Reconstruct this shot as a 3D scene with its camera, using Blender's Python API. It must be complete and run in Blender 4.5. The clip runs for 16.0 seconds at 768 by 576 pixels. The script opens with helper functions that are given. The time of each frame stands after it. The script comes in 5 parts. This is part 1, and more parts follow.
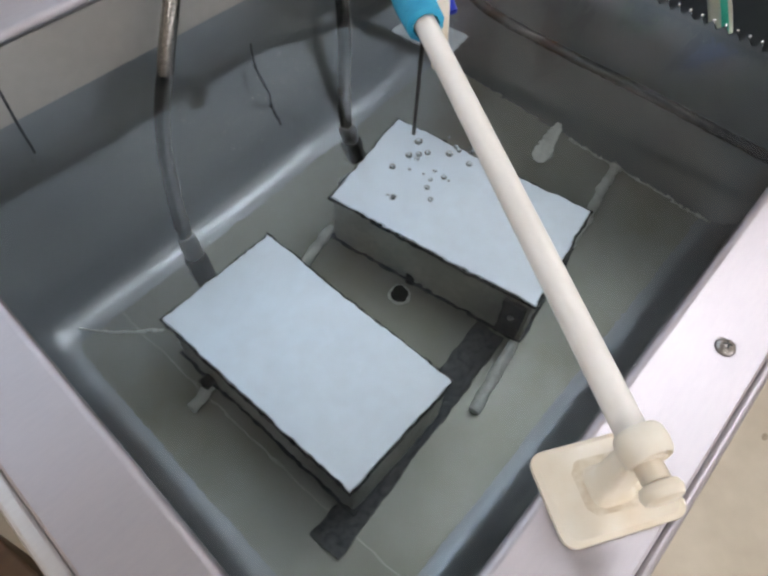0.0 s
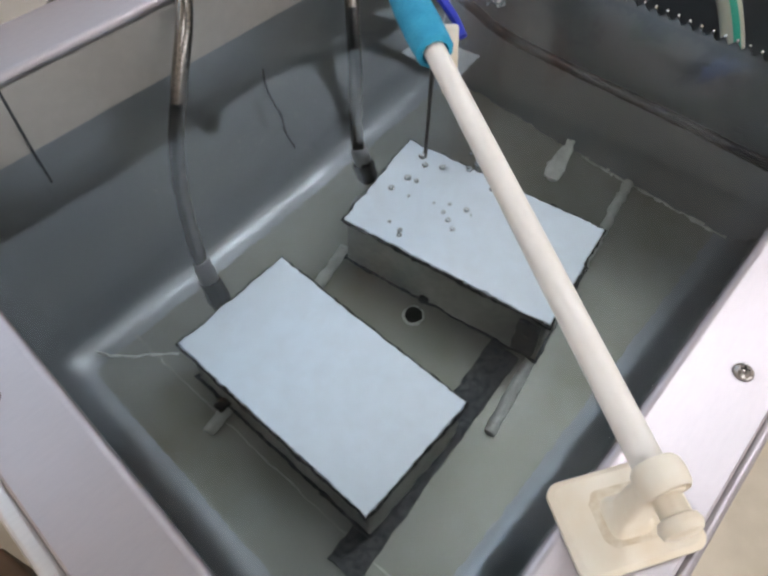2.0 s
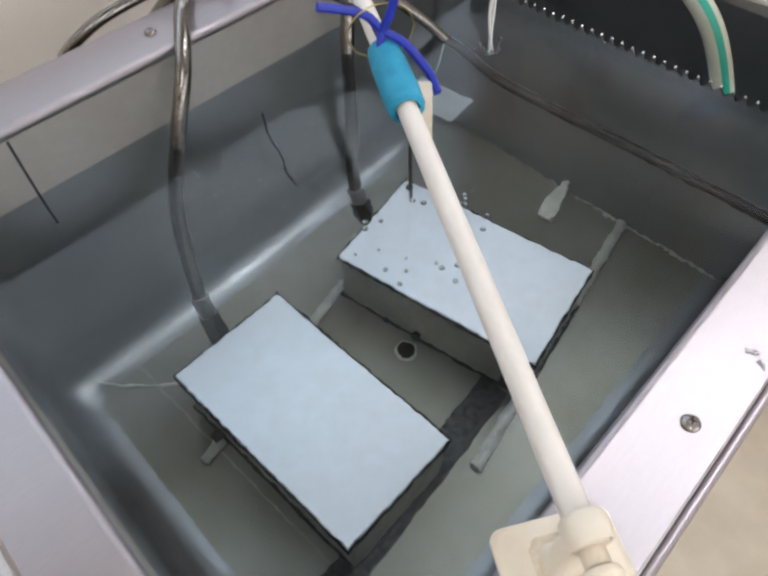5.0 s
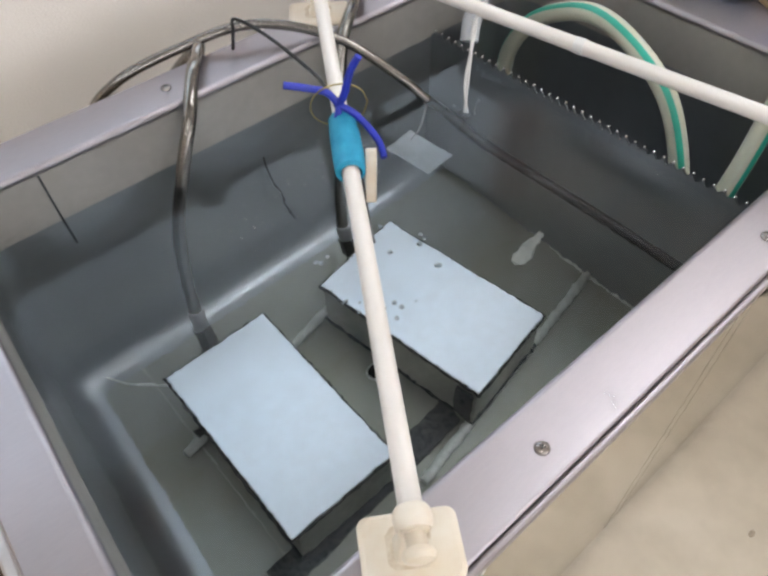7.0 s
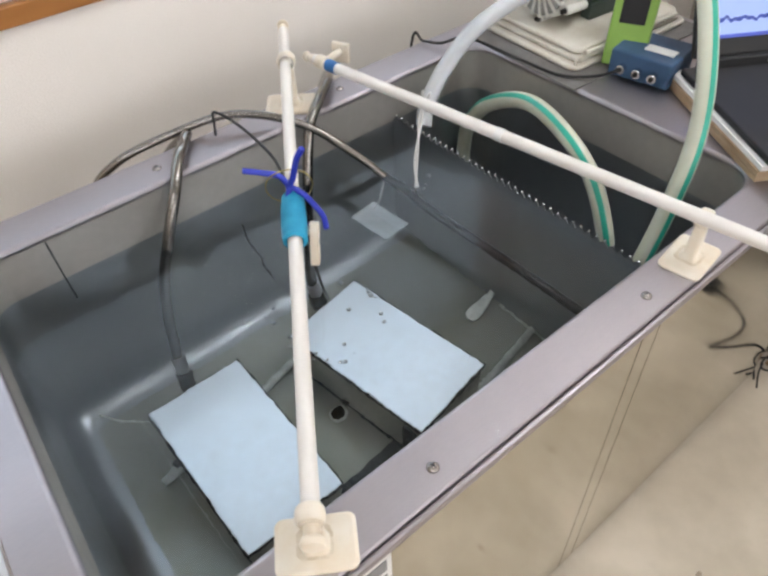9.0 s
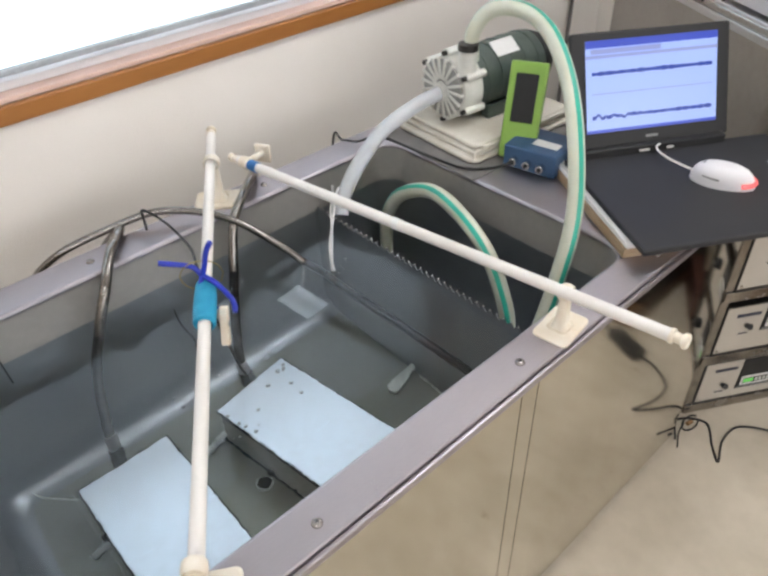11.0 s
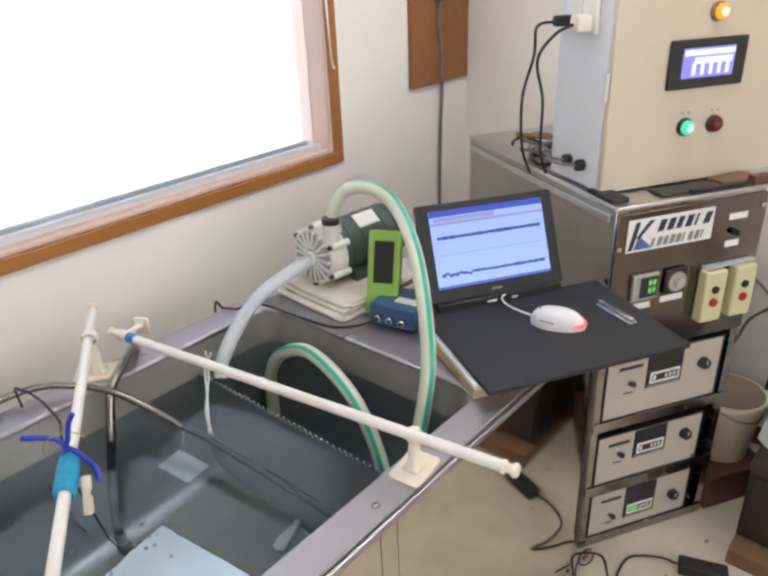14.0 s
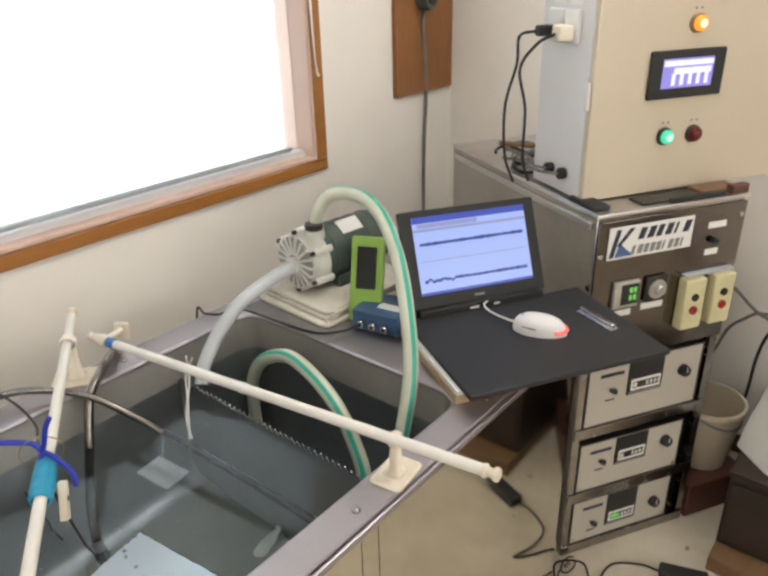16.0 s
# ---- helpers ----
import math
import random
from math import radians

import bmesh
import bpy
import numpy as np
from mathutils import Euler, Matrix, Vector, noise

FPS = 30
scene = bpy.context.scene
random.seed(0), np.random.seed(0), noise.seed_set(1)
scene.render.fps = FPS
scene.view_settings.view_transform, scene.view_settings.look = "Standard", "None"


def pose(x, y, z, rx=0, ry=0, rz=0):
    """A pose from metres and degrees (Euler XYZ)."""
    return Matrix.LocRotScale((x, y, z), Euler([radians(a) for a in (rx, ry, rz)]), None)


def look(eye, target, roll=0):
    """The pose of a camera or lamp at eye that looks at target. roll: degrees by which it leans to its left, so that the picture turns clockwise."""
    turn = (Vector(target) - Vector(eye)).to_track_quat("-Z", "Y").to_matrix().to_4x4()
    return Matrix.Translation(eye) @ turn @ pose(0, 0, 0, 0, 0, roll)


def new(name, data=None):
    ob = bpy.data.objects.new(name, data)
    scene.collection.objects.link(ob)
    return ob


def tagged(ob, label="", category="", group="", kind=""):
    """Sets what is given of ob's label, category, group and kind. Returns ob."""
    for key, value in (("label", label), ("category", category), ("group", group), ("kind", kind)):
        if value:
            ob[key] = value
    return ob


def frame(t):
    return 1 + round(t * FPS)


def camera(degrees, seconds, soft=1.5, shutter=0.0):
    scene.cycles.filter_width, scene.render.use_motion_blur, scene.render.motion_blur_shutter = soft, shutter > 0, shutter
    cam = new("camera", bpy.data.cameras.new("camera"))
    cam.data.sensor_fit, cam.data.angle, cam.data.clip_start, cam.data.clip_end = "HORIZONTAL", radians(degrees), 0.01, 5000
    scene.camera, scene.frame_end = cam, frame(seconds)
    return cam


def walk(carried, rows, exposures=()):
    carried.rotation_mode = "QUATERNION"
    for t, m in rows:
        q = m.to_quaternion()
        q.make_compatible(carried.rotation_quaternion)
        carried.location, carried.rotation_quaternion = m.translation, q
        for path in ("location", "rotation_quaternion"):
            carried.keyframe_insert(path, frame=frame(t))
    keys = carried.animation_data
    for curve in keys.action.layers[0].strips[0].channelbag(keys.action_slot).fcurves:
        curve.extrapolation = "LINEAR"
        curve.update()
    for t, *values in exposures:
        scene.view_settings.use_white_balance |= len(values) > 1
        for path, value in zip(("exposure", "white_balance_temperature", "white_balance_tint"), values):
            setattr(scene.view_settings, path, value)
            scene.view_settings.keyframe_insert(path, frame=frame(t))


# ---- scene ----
cam = camera(58.7, 16.0, 2.8)
PATH = [
    (0, (0.103, 0.035, 1.191), (1.038, 0.735, -0.433), 5.1),
    (0.5, (0.104, 0.038, 1.192), (1.036, 0.74, -0.433), 4.7),
    (1, (0.11, 0.038, 1.191), (1.033, 0.76, -0.43), 4.0),
    (1.5, (0.112, 0.04, 1.196), (1.032, 0.773, -0.421), 3.1),
    (2, (0.111, 0.04, 1.198), (1.037, 0.792, -0.407), 2.5),
    (2.5, (0.115, 0.039, 1.204), (1.037, 0.81, -0.395), 1.4),
    (3, (0.117, 0.04, 1.204), (1.048, 0.824, -0.383), 1.3),
    (3.5, (0.118, 0.039, 1.207), (1.052, 0.837, -0.371), 1.0),
    (4, (0.119, 0.039, 1.208), (1.057, 0.841, -0.366), 0.7),
    (6.5, (0.177, -0.089, 1.311), (1.016, 0.851, -0.242), -0.8),
    (7, (0.176, -0.116, 1.335), (1.013, 0.857, -0.199), -1.0),
    (7.5, (0.18, -0.149, 1.36), (1.012, 0.857, -0.155), -1.4),
    (8, (0.182, -0.185, 1.39), (1.013, 0.844, -0.11), -2.0),
    (8.5, (0.184, -0.222, 1.413), (1.027, 0.845, -0.053), -2.5),
    (9, (0.188, -0.26, 1.438), (1.064, 0.842, 0.017), -2.3),
    (9.5, (0.195, -0.305, 1.467), (1.11, 0.825, 0.094), -2.7),
    (12, (0.242, -0.442, 1.522), (1.365, 0.744, 0.369), -1.8),
    (12.5, (0.25, -0.471, 1.534), (1.431, 0.725, 0.45), -1.9),
    (13, (0.25, -0.499, 1.543), (1.49, 0.7, 0.531), -1.7),
    (13.5, (0.246, -0.523, 1.55), (1.553, 0.665, 0.612), -1.8),
    (14, (0.245, -0.543, 1.554), (1.598, 0.643, 0.679), -2.4),
    (14.5, (0.243, -0.551, 1.552), (1.632, 0.625, 0.722), -2.4),
    (15, (0.241, -0.556, 1.547), (1.646, 0.608, 0.727), -2.1),
    (15.5, (0.244, -0.552, 1.546), (1.647, 0.604, 0.713), -1.9),
    (16, (0.244, -0.548, 1.545), (1.636, 0.61, 0.696), -1.5),
]
EXPOSURES = [(0.0, 0.09, 6550, 13), (6.5, 0.20, 6600, 13), (12.5, 0.24, 6550, 12), (14.5, 0.12, 6600, 12), (16.0, 0.06, 7200, 10)]
walk(cam, [(t, look(eye, target, roll)) for t, eye, target, roll in PATH], EXPOSURES)

# ---- light: daylight from the north window, an added unseen south window, unseen ceiling lights ----
world = bpy.data.worlds.new("sky")
scene.world = world
world.use_nodes = True
sky = world.node_tree.nodes.new("ShaderNodeTexSky")
sky.sky_type, sky.sun_disc, sky.sun_elevation, sky.sun_rotation = "NISHITA", False, radians(40), radians(10)
world.node_tree.links.new(sky.outputs[0], world.node_tree.nodes["Background"].inputs[0])
world.node_tree.nodes["Background"].inputs[1].default_value = 0.1
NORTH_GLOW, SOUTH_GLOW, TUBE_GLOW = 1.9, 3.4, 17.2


# ---- materials ----
def mat(name, col, rough=0.5, metal=0.0, col2=None, scale=12.0, fine=180.0, bump=0.0, rough2=None, stretch=(1, 1, 1), spec=0.5, trans=0.0, ior=1.45, sub=0.0):
    """A surface whose colour drifts between col and col2 at two scales, with fine relief."""
    m = bpy.data.materials.new(name)
    m.use_nodes = True
    nt = m.node_tree
    p = nt.nodes["Principled BSDF"]
    add, link = nt.nodes.new, nt.links.new
    p.inputs["Metallic"].default_value, p.inputs["IOR"].default_value = metal, ior
    p.inputs["Specular IOR Level"].default_value = spec
    p.inputs["Transmission Weight"].default_value = trans
    p.inputs["Subsurface Weight"].default_value = sub
    if sub:
        p.inputs["Subsurface Radius"].default_value = (0.01, 0.008, 0.006)
    co, mp = add("ShaderNodeTexCoord"), add("ShaderNodeMapping")
    mp.inputs["Scale"].default_value = stretch
    link(co.outputs["Object"], mp.inputs[0])
    n1, n2 = add("ShaderNodeTexNoise"), add("ShaderNodeTexNoise")
    for n, s in ((n1, scale), (n2, fine)):
        n.inputs["Scale"].default_value, n.inputs["Detail"].default_value = s, 5.0
        link(mp.outputs[0], n.inputs["Vector"])
    add_n = add("ShaderNodeMath")
    add_n.operation = "MULTIPLY_ADD"
    add_n.inputs[1].default_value = 0.35
    link(n2.outputs[0], add_n.inputs[0])
    link(n1.outputs[0], add_n.inputs[2])
    mr = add("ShaderNodeMapRange")
    mr.inputs[1].default_value, mr.inputs[2].default_value = 0.48, 0.88
    link(add_n.outputs[0], mr.inputs[0])
    mix = add("ShaderNodeMix")
    mix.data_type = "RGBA"
    c2 = col2 or tuple(c * 0.86 for c in col)
    mix.inputs[6].default_value, mix.inputs[7].default_value = (*col, 1), (*c2, 1)
    link(mr.outputs[0], mix.inputs[0])
    link(mix.outputs[2], p.inputs["Base Color"])
    mr2 = add("ShaderNodeMapRange")
    mr2.inputs[3].default_value, mr2.inputs[4].default_value = rough, rough2 if rough2 is not None else min(1, rough * 1.25 + 0.02)
    link(mr.outputs[0], mr2.inputs[0])
    link(mr2.outputs[0], p.inputs["Roughness"])
    if bump:
        b = add("ShaderNodeBump")
        b.inputs["Strength"].default_value, b.inputs["Distance"].default_value = bump, 0.002
        link(n2.outputs[0], b.inputs["Height"])
        link(b.outputs[0], p.inputs["Normal"])
    return m


def glow(name, col, strength):
    m = bpy.data.materials.new(name)
    m.use_nodes = True
    p = m.node_tree.nodes["Principled BSDF"]
    p.inputs["Base Color"].default_value = (*[c * 0.3 for c in col], 1)
    p.inputs["Emission Color"].default_value = (*col, 1)
    p.inputs["Emission Strength"].default_value = strength
    p.inputs["Roughness"].default_value = 0.25
    return m


STEEL = mat("brushed_steel", (0.62, 0.60, 0.60), 0.30, 1.0, (0.54, 0.52, 0.52), 6, 400, 0.05, 0.40, (0.15, 1, 1))
RIM = mat("satin_steel_rim", (0.42, 0.385, 0.405), 0.40, 1.0, (0.38, 0.36, 0.38), 5, 350, 0.06, 0.50, (0.2, 1, 1))
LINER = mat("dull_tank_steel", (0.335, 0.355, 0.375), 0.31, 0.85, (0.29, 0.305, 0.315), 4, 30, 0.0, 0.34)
# Same steel as LINER, mottled; the floor's warmer light is put into its colour.
FLOORTONE = mat("warm_toned_tank_floor", (0.32, 0.33, 0.30), 0.38, 0.66, (0.27, 0.272, 0.222), 7, 40, 0.03, 0.5)
PANEL = mat("polished_panel_steel", (0.68, 0.655, 0.60), 0.04, 1.0, (0.60, 0.57, 0.50), 3, 25, 0.0, 0.10, (1, 1, 0.3))
# One steel in two tones: the reflections in fascia and flank put into colour.
CABINET = mat("darkened_cabinet_steel", (0.215, 0.19, 0.175), 0.08, 1.0, (0.165, 0.145, 0.135), 4, 90, 0.03, 0.18)
FLANK = mat("brightened_flank_steel", (0.46, 0.44, 0.42), 0.05, 1.0, (0.38, 0.365, 0.345), 4, 60, 0.03, 0.16)
RACK = mat("polished_rack_steel", (0.44, 0.415, 0.385), 0.13, 1.0, (0.30, 0.28, 0.26), 14, 160, 0.05, 0.30)
# Darker copy of PUMPCAST: shade behind the pump ribs put into the colour.
RECESS = mat("shaded_cast_metal", (0.36, 0.355, 0.33), 0.6, 0.1, (0.26, 0.255, 0.235), 25, 160, 0.2)
# Bluish tone drifting to grey: the mirrored window is put into the lid colour.
BOXTOP = mat("reflection_tinted_lid", (0.82, 0.90, 0.98), 0.33, 0.5, (0.72, 0.775, 0.83), 3, 60, 0.03, 0.42)
# Lighter LINER copy: the bright room mirrored above the waterline, put into colour.
BRIGHTLINER = mat("brightened_tank_steel", (0.50, 0.48, 0.445), 0.38, 0.55, (0.42, 0.40, 0.37), 4, 60, 0.02, 0.46)
SCREWSTEEL = mat("screw_steel", (0.36, 0.33, 0.31), 0.22, 1.0, (0.28, 0.26, 0.25), 60, 300)
SPACER = mat("limed_bar", (0.72, 0.73, 0.68), 0.65, 0, (0.50, 0.52, 0.48), 40, 200, 0.4)
PITTED = mat("pitted_metal", (0.13, 0.14, 0.145), 0.6, 0.2, (0.035, 0.04, 0.045), 140, 420, 0.8)
DIRT = mat("brown_grime", (0.56, 0.45, 0.31), 0.6, 0, (0.74, 0.67, 0.55), 110, 300, 0.1)
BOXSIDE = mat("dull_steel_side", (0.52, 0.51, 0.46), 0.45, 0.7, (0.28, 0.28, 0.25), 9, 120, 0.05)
BRAID = mat("braided_steel", (0.30, 0.275, 0.25), 0.12, 1.0, (0.10, 0.095, 0.088), 420, 1100, 0.12)
_braid = BRAID.node_tree.nodes["Principled BSDF"]
_braid.inputs["Coat Weight"].default_value, _braid.inputs["Coat Roughness"].default_value = 0.6, 0.04
WHITEPLASTIC = mat("white_pipe_plastic", (0.80, 0.76, 0.72), 0.35, 0, (0.74, 0.70, 0.65), 12, 160, 0.03, sub=0.05)
CREAM = mat("cream_plastic", (0.80, 0.74, 0.64), 0.32, 0, (0.72, 0.62, 0.48), 18, 90, 0.03, sub=0.08)
TEAL = mat("teal_foam", (0.02, 0.33, 0.52), 0.55, 0, (0.015, 0.27, 0.45), 60, 400, 0.3)
BLUETIE = mat("blue_tie", (0.015, 0.03, 0.42), 0.4, 0, (0.02, 0.04, 0.34), 60, 300)
BLUEBAND = mat("blue_tape", (0.03, 0.16, 0.42), 0.45)
BLACK = mat("black_rubber", (0.012, 0.012, 0.013), 0.5, 0, (0.02, 0.02, 0.02), 30, 200)
BLACKMAT = mat("black_mat", (0.011, 0.011, 0.014), 0.55, 0, (0.024, 0.024, 0.026), 8, 300, 0.1)
DARKPLATE = mat("dark_grey_plate", (0.07, 0.08, 0.085), 0.55, 0.3, (0.04, 0.045, 0.05), 60, 300, 0.4)
HOSE = mat("milky_hose", (0.62, 0.63, 0.52), 0.28, 0, (0.54, 0.55, 0.44), 9, 60, 0.02, sub=0.25)
STRIPE = mat("green_stripe", (0.03, 0.42, 0.30), 0.3, 0, (0.04, 0.36, 0.26), 9, 60)
CLEARHOSE = mat("clear_hose", (0.72, 0.74, 0.76), 0.2, 0, (0.66, 0.68, 0.70), 12, 60, trans=0.35, sub=0.1)
WALLPAINT = mat("cream_wallpaper", (0.87, 0.82, 0.765), 0.8, 0, (0.81, 0.76, 0.705), 3, 260, 0.35)
CEILING = mat("white_ceiling", (0.78, 0.77, 0.74), 0.85, 0, (0.74, 0.73, 0.70), 4, 150, 0.2)
FLOOR = mat("beige_vinyl", (0.61, 0.54, 0.44), 0.40, 0, (0.48, 0.42, 0.33), 5, 22, 0.05)
WOOD = mat("orange_wood", (0.40, 0.17, 0.045), 0.35, 0, (0.32, 0.125, 0.03), 9, 90, 0.1, None, (0.2, 1, 1))
WOODV = mat("board_wood", (0.30, 0.125, 0.04), 0.4, 0, (0.22, 0.085, 0.026), 9, 90, 0.1, None, (1, 1, 0.12))
PLY = mat("raw_plywood", (0.42, 0.31, 0.20), 0.7, 0, (0.33, 0.22, 0.13), 14, 120, 0.15, None, (1, 1, 6))
CARD = mat("cardboard", (0.28, 0.17, 0.09), 0.8, 0, (0.22, 0.13, 0.065), 10, 120, 0.15)
DARKWOOD = mat("dark_wood", (0.032, 0.019, 0.015), 0.45, 0, (0.02, 0.012, 0.009), 9, 90, 0.1, None, (0.2, 1, 1))
TOWEL = mat("folded_cloth", (0.70, 0.66, 0.58), 0.95, 0, (0.60, 0.55, 0.46), 20, 260, 0.6)
PAPER = mat("white_paper", (0.78, 0.77, 0.75), 0.8, 0, (0.72, 0.71, 0.69), 5, 60, 0.05)
PUMPCAST = mat("pale_cast_metal", (0.74, 0.73, 0.68), 0.5, 0.1, (0.62, 0.61, 0.56), 25, 160, 0.3)
MOTOR = mat("green_grey_motor", (0.075, 0.10, 0.085), 0.45, 0, (0.05, 0.07, 0.06), 15, 150, 0.15)
LIME = mat("lime_plastic", (0.27, 0.46, 0.09), 0.35, 0, (0.24, 0.41, 0.08), 15, 150)
BLUEBOX = mat("blue_case", (0.045, 0.10, 0.19), 0.4, 0, (0.035, 0.08, 0.16), 15, 150, 0.05)
CREAMPAINT = mat("cream_enamel", (0.60, 0.515, 0.40), 0.38, 0, (0.57, 0.485, 0.375), 2, 200, 0.04)
WHITEPAINT = mat("white_enamel", (0.70, 0.68, 0.69), 0.4, 0, (0.66, 0.64, 0.65), 2, 200, 0.04)
AMPFACE = mat("ivory_faceplate", (0.47, 0.43, 0.37), 0.45, 0, (0.42, 0.38, 0.325), 4, 150, 0.04)
DARKMETAL = mat("dark_metal", (0.06, 0.055, 0.05), 0.35, 0.6, (0.04, 0.037, 0.034), 10, 100, 0.05)
CHROME = mat("chrome", (0.75, 0.75, 0.75), 0.15, 1.0, (0.65, 0.65, 0.65), 20, 100)
SWITCH = mat("yellowed_switch", (0.60, 0.56, 0.34), 0.4, 0, (0.54, 0.50, 0.30), 12, 100)
GREYCABLE = mat("grey_cable", (0.20, 0.19, 0.18), 0.5, 0, (0.14, 0.13, 0.125), 12, 100)
REDPLASTIC = mat("red_plastic", (0.35, 0.02, 0.015), 0.35)
BRONZE = mat("wire", (0.45, 0.36, 0.15), 0.3, 0.9)
INK = mat("dark_ink", (0.03, 0.035, 0.06), 0.6)
BLUEINK = mat("blue_ink", (0.08, 0.14, 0.32), 0.6)
GREYBAR = mat("grey_print", (0.25, 0.25, 0.25), 0.6)
OUTSIDE_N = glow("daylight_north", (0.74, 0.88, 1.0), NORTH_GLOW)
SOUTH_FILL = glow("fill_glow_south", (0.95, 0.97, 1.0), SOUTH_GLOW)
SCREEN = glow("screen_pale_blue", (0.34, 0.47, 0.94), 0.75)
SCREENBAR = glow("screen_blue", (0.05, 0.09, 0.55), 0.6)
SCREENLINE = glow("screen_trace", (0.03, 0.07, 0.42), 0.5)
SCREENGREY = glow("screen_grey", (0.30, 0.36, 0.70), 0.6)
LCD = glow("lcd_violet", (0.30, 0.28, 0.85), 0.75)
LCDPALE = glow("lcd_pale", (0.75, 0.76, 1.0), 1.0)
AMBER = glow("amber_lamp", (1.0, 0.33, 0.04), 1.1)
AMBERCORE = glow("amber_core", (1.0, 0.80, 0.45), 1.6)
GREENCORE = glow("green_core", (0.45, 1.0, 0.80), 1.1)
GREENLAMP = glow("green_lamp", (0.05, 0.72, 0.42), 0.85)
REDLAMP = glow("red_lamp", (0.20, 0.008, 0.008), 0.2)
LED = glow("green_digits", (0.20, 0.72, 0.16), 0.6)
TUBELIGHT = glow("added_light_diffuser", (0.925, 0.965, 1.0), TUBE_GLOW)
MOUSERED = glow("mouse_red", (1.0, 0.16, 0.16), 0.8)


def water_material():
    m = bpy.data.materials.new("tank_water")
    m.use_nodes = True
    nt = m.node_tree
    p = nt.nodes["Principled BSDF"]
    p.inputs["Base Color"].default_value = (0.80, 0.87, 0.91, 1)
    p.inputs["Roughness"].default_value, p.inputs["IOR"].default_value = 0.02, 1.333
    p.inputs["Transmission Weight"].default_value = 1.0
    co = nt.nodes.new("ShaderNodeTexCoord")
    n1, n2 = nt.nodes.new("ShaderNodeTexNoise"), nt.nodes.new("ShaderNodeTexNoise")
    n1.inputs["Scale"].default_value, n2.inputs["Scale"].default_value = 8.0, 85.0
    n1.inputs["Detail"].default_value = n2.inputs["Detail"].default_value = 1.0
    mul = nt.nodes.new("ShaderNodeMath")
    mul.operation = "MULTIPLY_ADD"
    mul.inputs[1].default_value = 0.30
    b = nt.nodes.new("ShaderNodeBump")
    b.inputs["Strength"].default_value, b.inputs["Distance"].default_value = 0.36, 0.002
    nt.links.new(co.outputs["Object"], n1.inputs["Vector"])
    nt.links.new(co.outputs["Object"], n2.inputs["Vector"])
    nt.links.new(n2.outputs[0], mul.inputs[0])
    nt.links.new(n1.outputs[0], mul.inputs[2])
    nt.links.new(mul.outputs[0], b.inputs["Height"])
    nt.links.new(b.outputs[0], p.inputs["Normal"])
    return m


def glass_material():
    m = bpy.data.materials.new("window_glass")
    m.use_nodes = True
    p = m.node_tree.nodes["Principled BSDF"]
    p.inputs["Base Color"].default_value = (0.97, 0.98, 0.98, 1)
    p.inputs["Roughness"].default_value, p.inputs["Transmission Weight"].default_value = 0.25, 1.0
    return m


PITCH = mat("black_hole", (0.003, 0.003, 0.003), 0.9, spec=0.1)
TESTPLATE = mat("grey_test_plate", (0.50, 0.54, 0.56), 0.4, 0.4, (0.34, 0.37, 0.39), 8, 90, 0.05)
WATER, GLASS = water_material(), glass_material()


# ---- building blocks ----
def thing(name, label, category, m=None, group="", kind=""):
    ob = new(name)
    ob.empty_display_size = 0.05
    if m is not None:
        ob.matrix_basis = m
    return tagged(ob, label, category, group, kind)


def smooth(me, angle=40):
    for f in me.polygons:
        f.use_smooth = True
    me.set_sharp_from_angle(angle=radians(angle))
    for f in me.polygons:
        if f.area > 1e-4 and max(abs(c) for c in f.normal) > 0.9999:
            f.use_smooth = False


def part(name, bm, material, parent=None, label="", m=None):
    """Links a bmesh as one mesh object under a thing or a part."""
    me = bpy.data.meshes.new(name)
    bmesh.ops.recalc_face_normals(bm, faces=bm.faces[:])
    bm.to_mesh(me)
    bm.free()
    smooth(me)
    for one in material if isinstance(material, (list, tuple)) else (material,):
        me.materials.append(one)
    ob = new(name, me)
    if m is not None:
        ob.matrix_basis = m
    ob.parent = parent
    return tagged(ob, label)


def box(x0, x1, y0, y1, z0, z1, bevel=0.0, bm=None, seg=2):
    bm = bm or bmesh.new()
    mm = Matrix.Translation(((x0 + x1) / 2, (y0 + y1) / 2, (z0 + z1) / 2)) @ Matrix.Diagonal((x1 - x0, y1 - y0, z1 - z0, 1))
    r = bmesh.ops.create_cube(bm, size=1, matrix=mm)
    if bevel:
        edges = list({e for v in r["verts"] for e in v.link_edges})
        bmesh.ops.bevel(bm, geom=edges, offset=bevel, segments=seg, affect="EDGES", profile=0.5)
    return bm


def rod(a, b, r, r2=None, seg=16, bm=None, bevel=0.0):
    bm = bm or bmesh.new()
    a, b = Vector(a), Vector(b)
    mm = Matrix.Translation((a + b) / 2) @ (b - a).to_track_quat("Z", "Y").to_matrix().to_4x4()
    res = bmesh.ops.create_cone(bm, cap_ends=True, segments=seg, radius1=r, radius2=r if r2 is None else r2, depth=(b - a).length, matrix=mm)
    if bevel:
        caps = [f for f in {f for v in res["verts"] for f in v.link_faces} if len(f.verts) > 4]
        edges = list({e for f in caps for e in f.edges})
        bmesh.ops.bevel(bm, geom=edges, offset=bevel, segments=2, affect="EDGES", profile=0.5)
    return bm


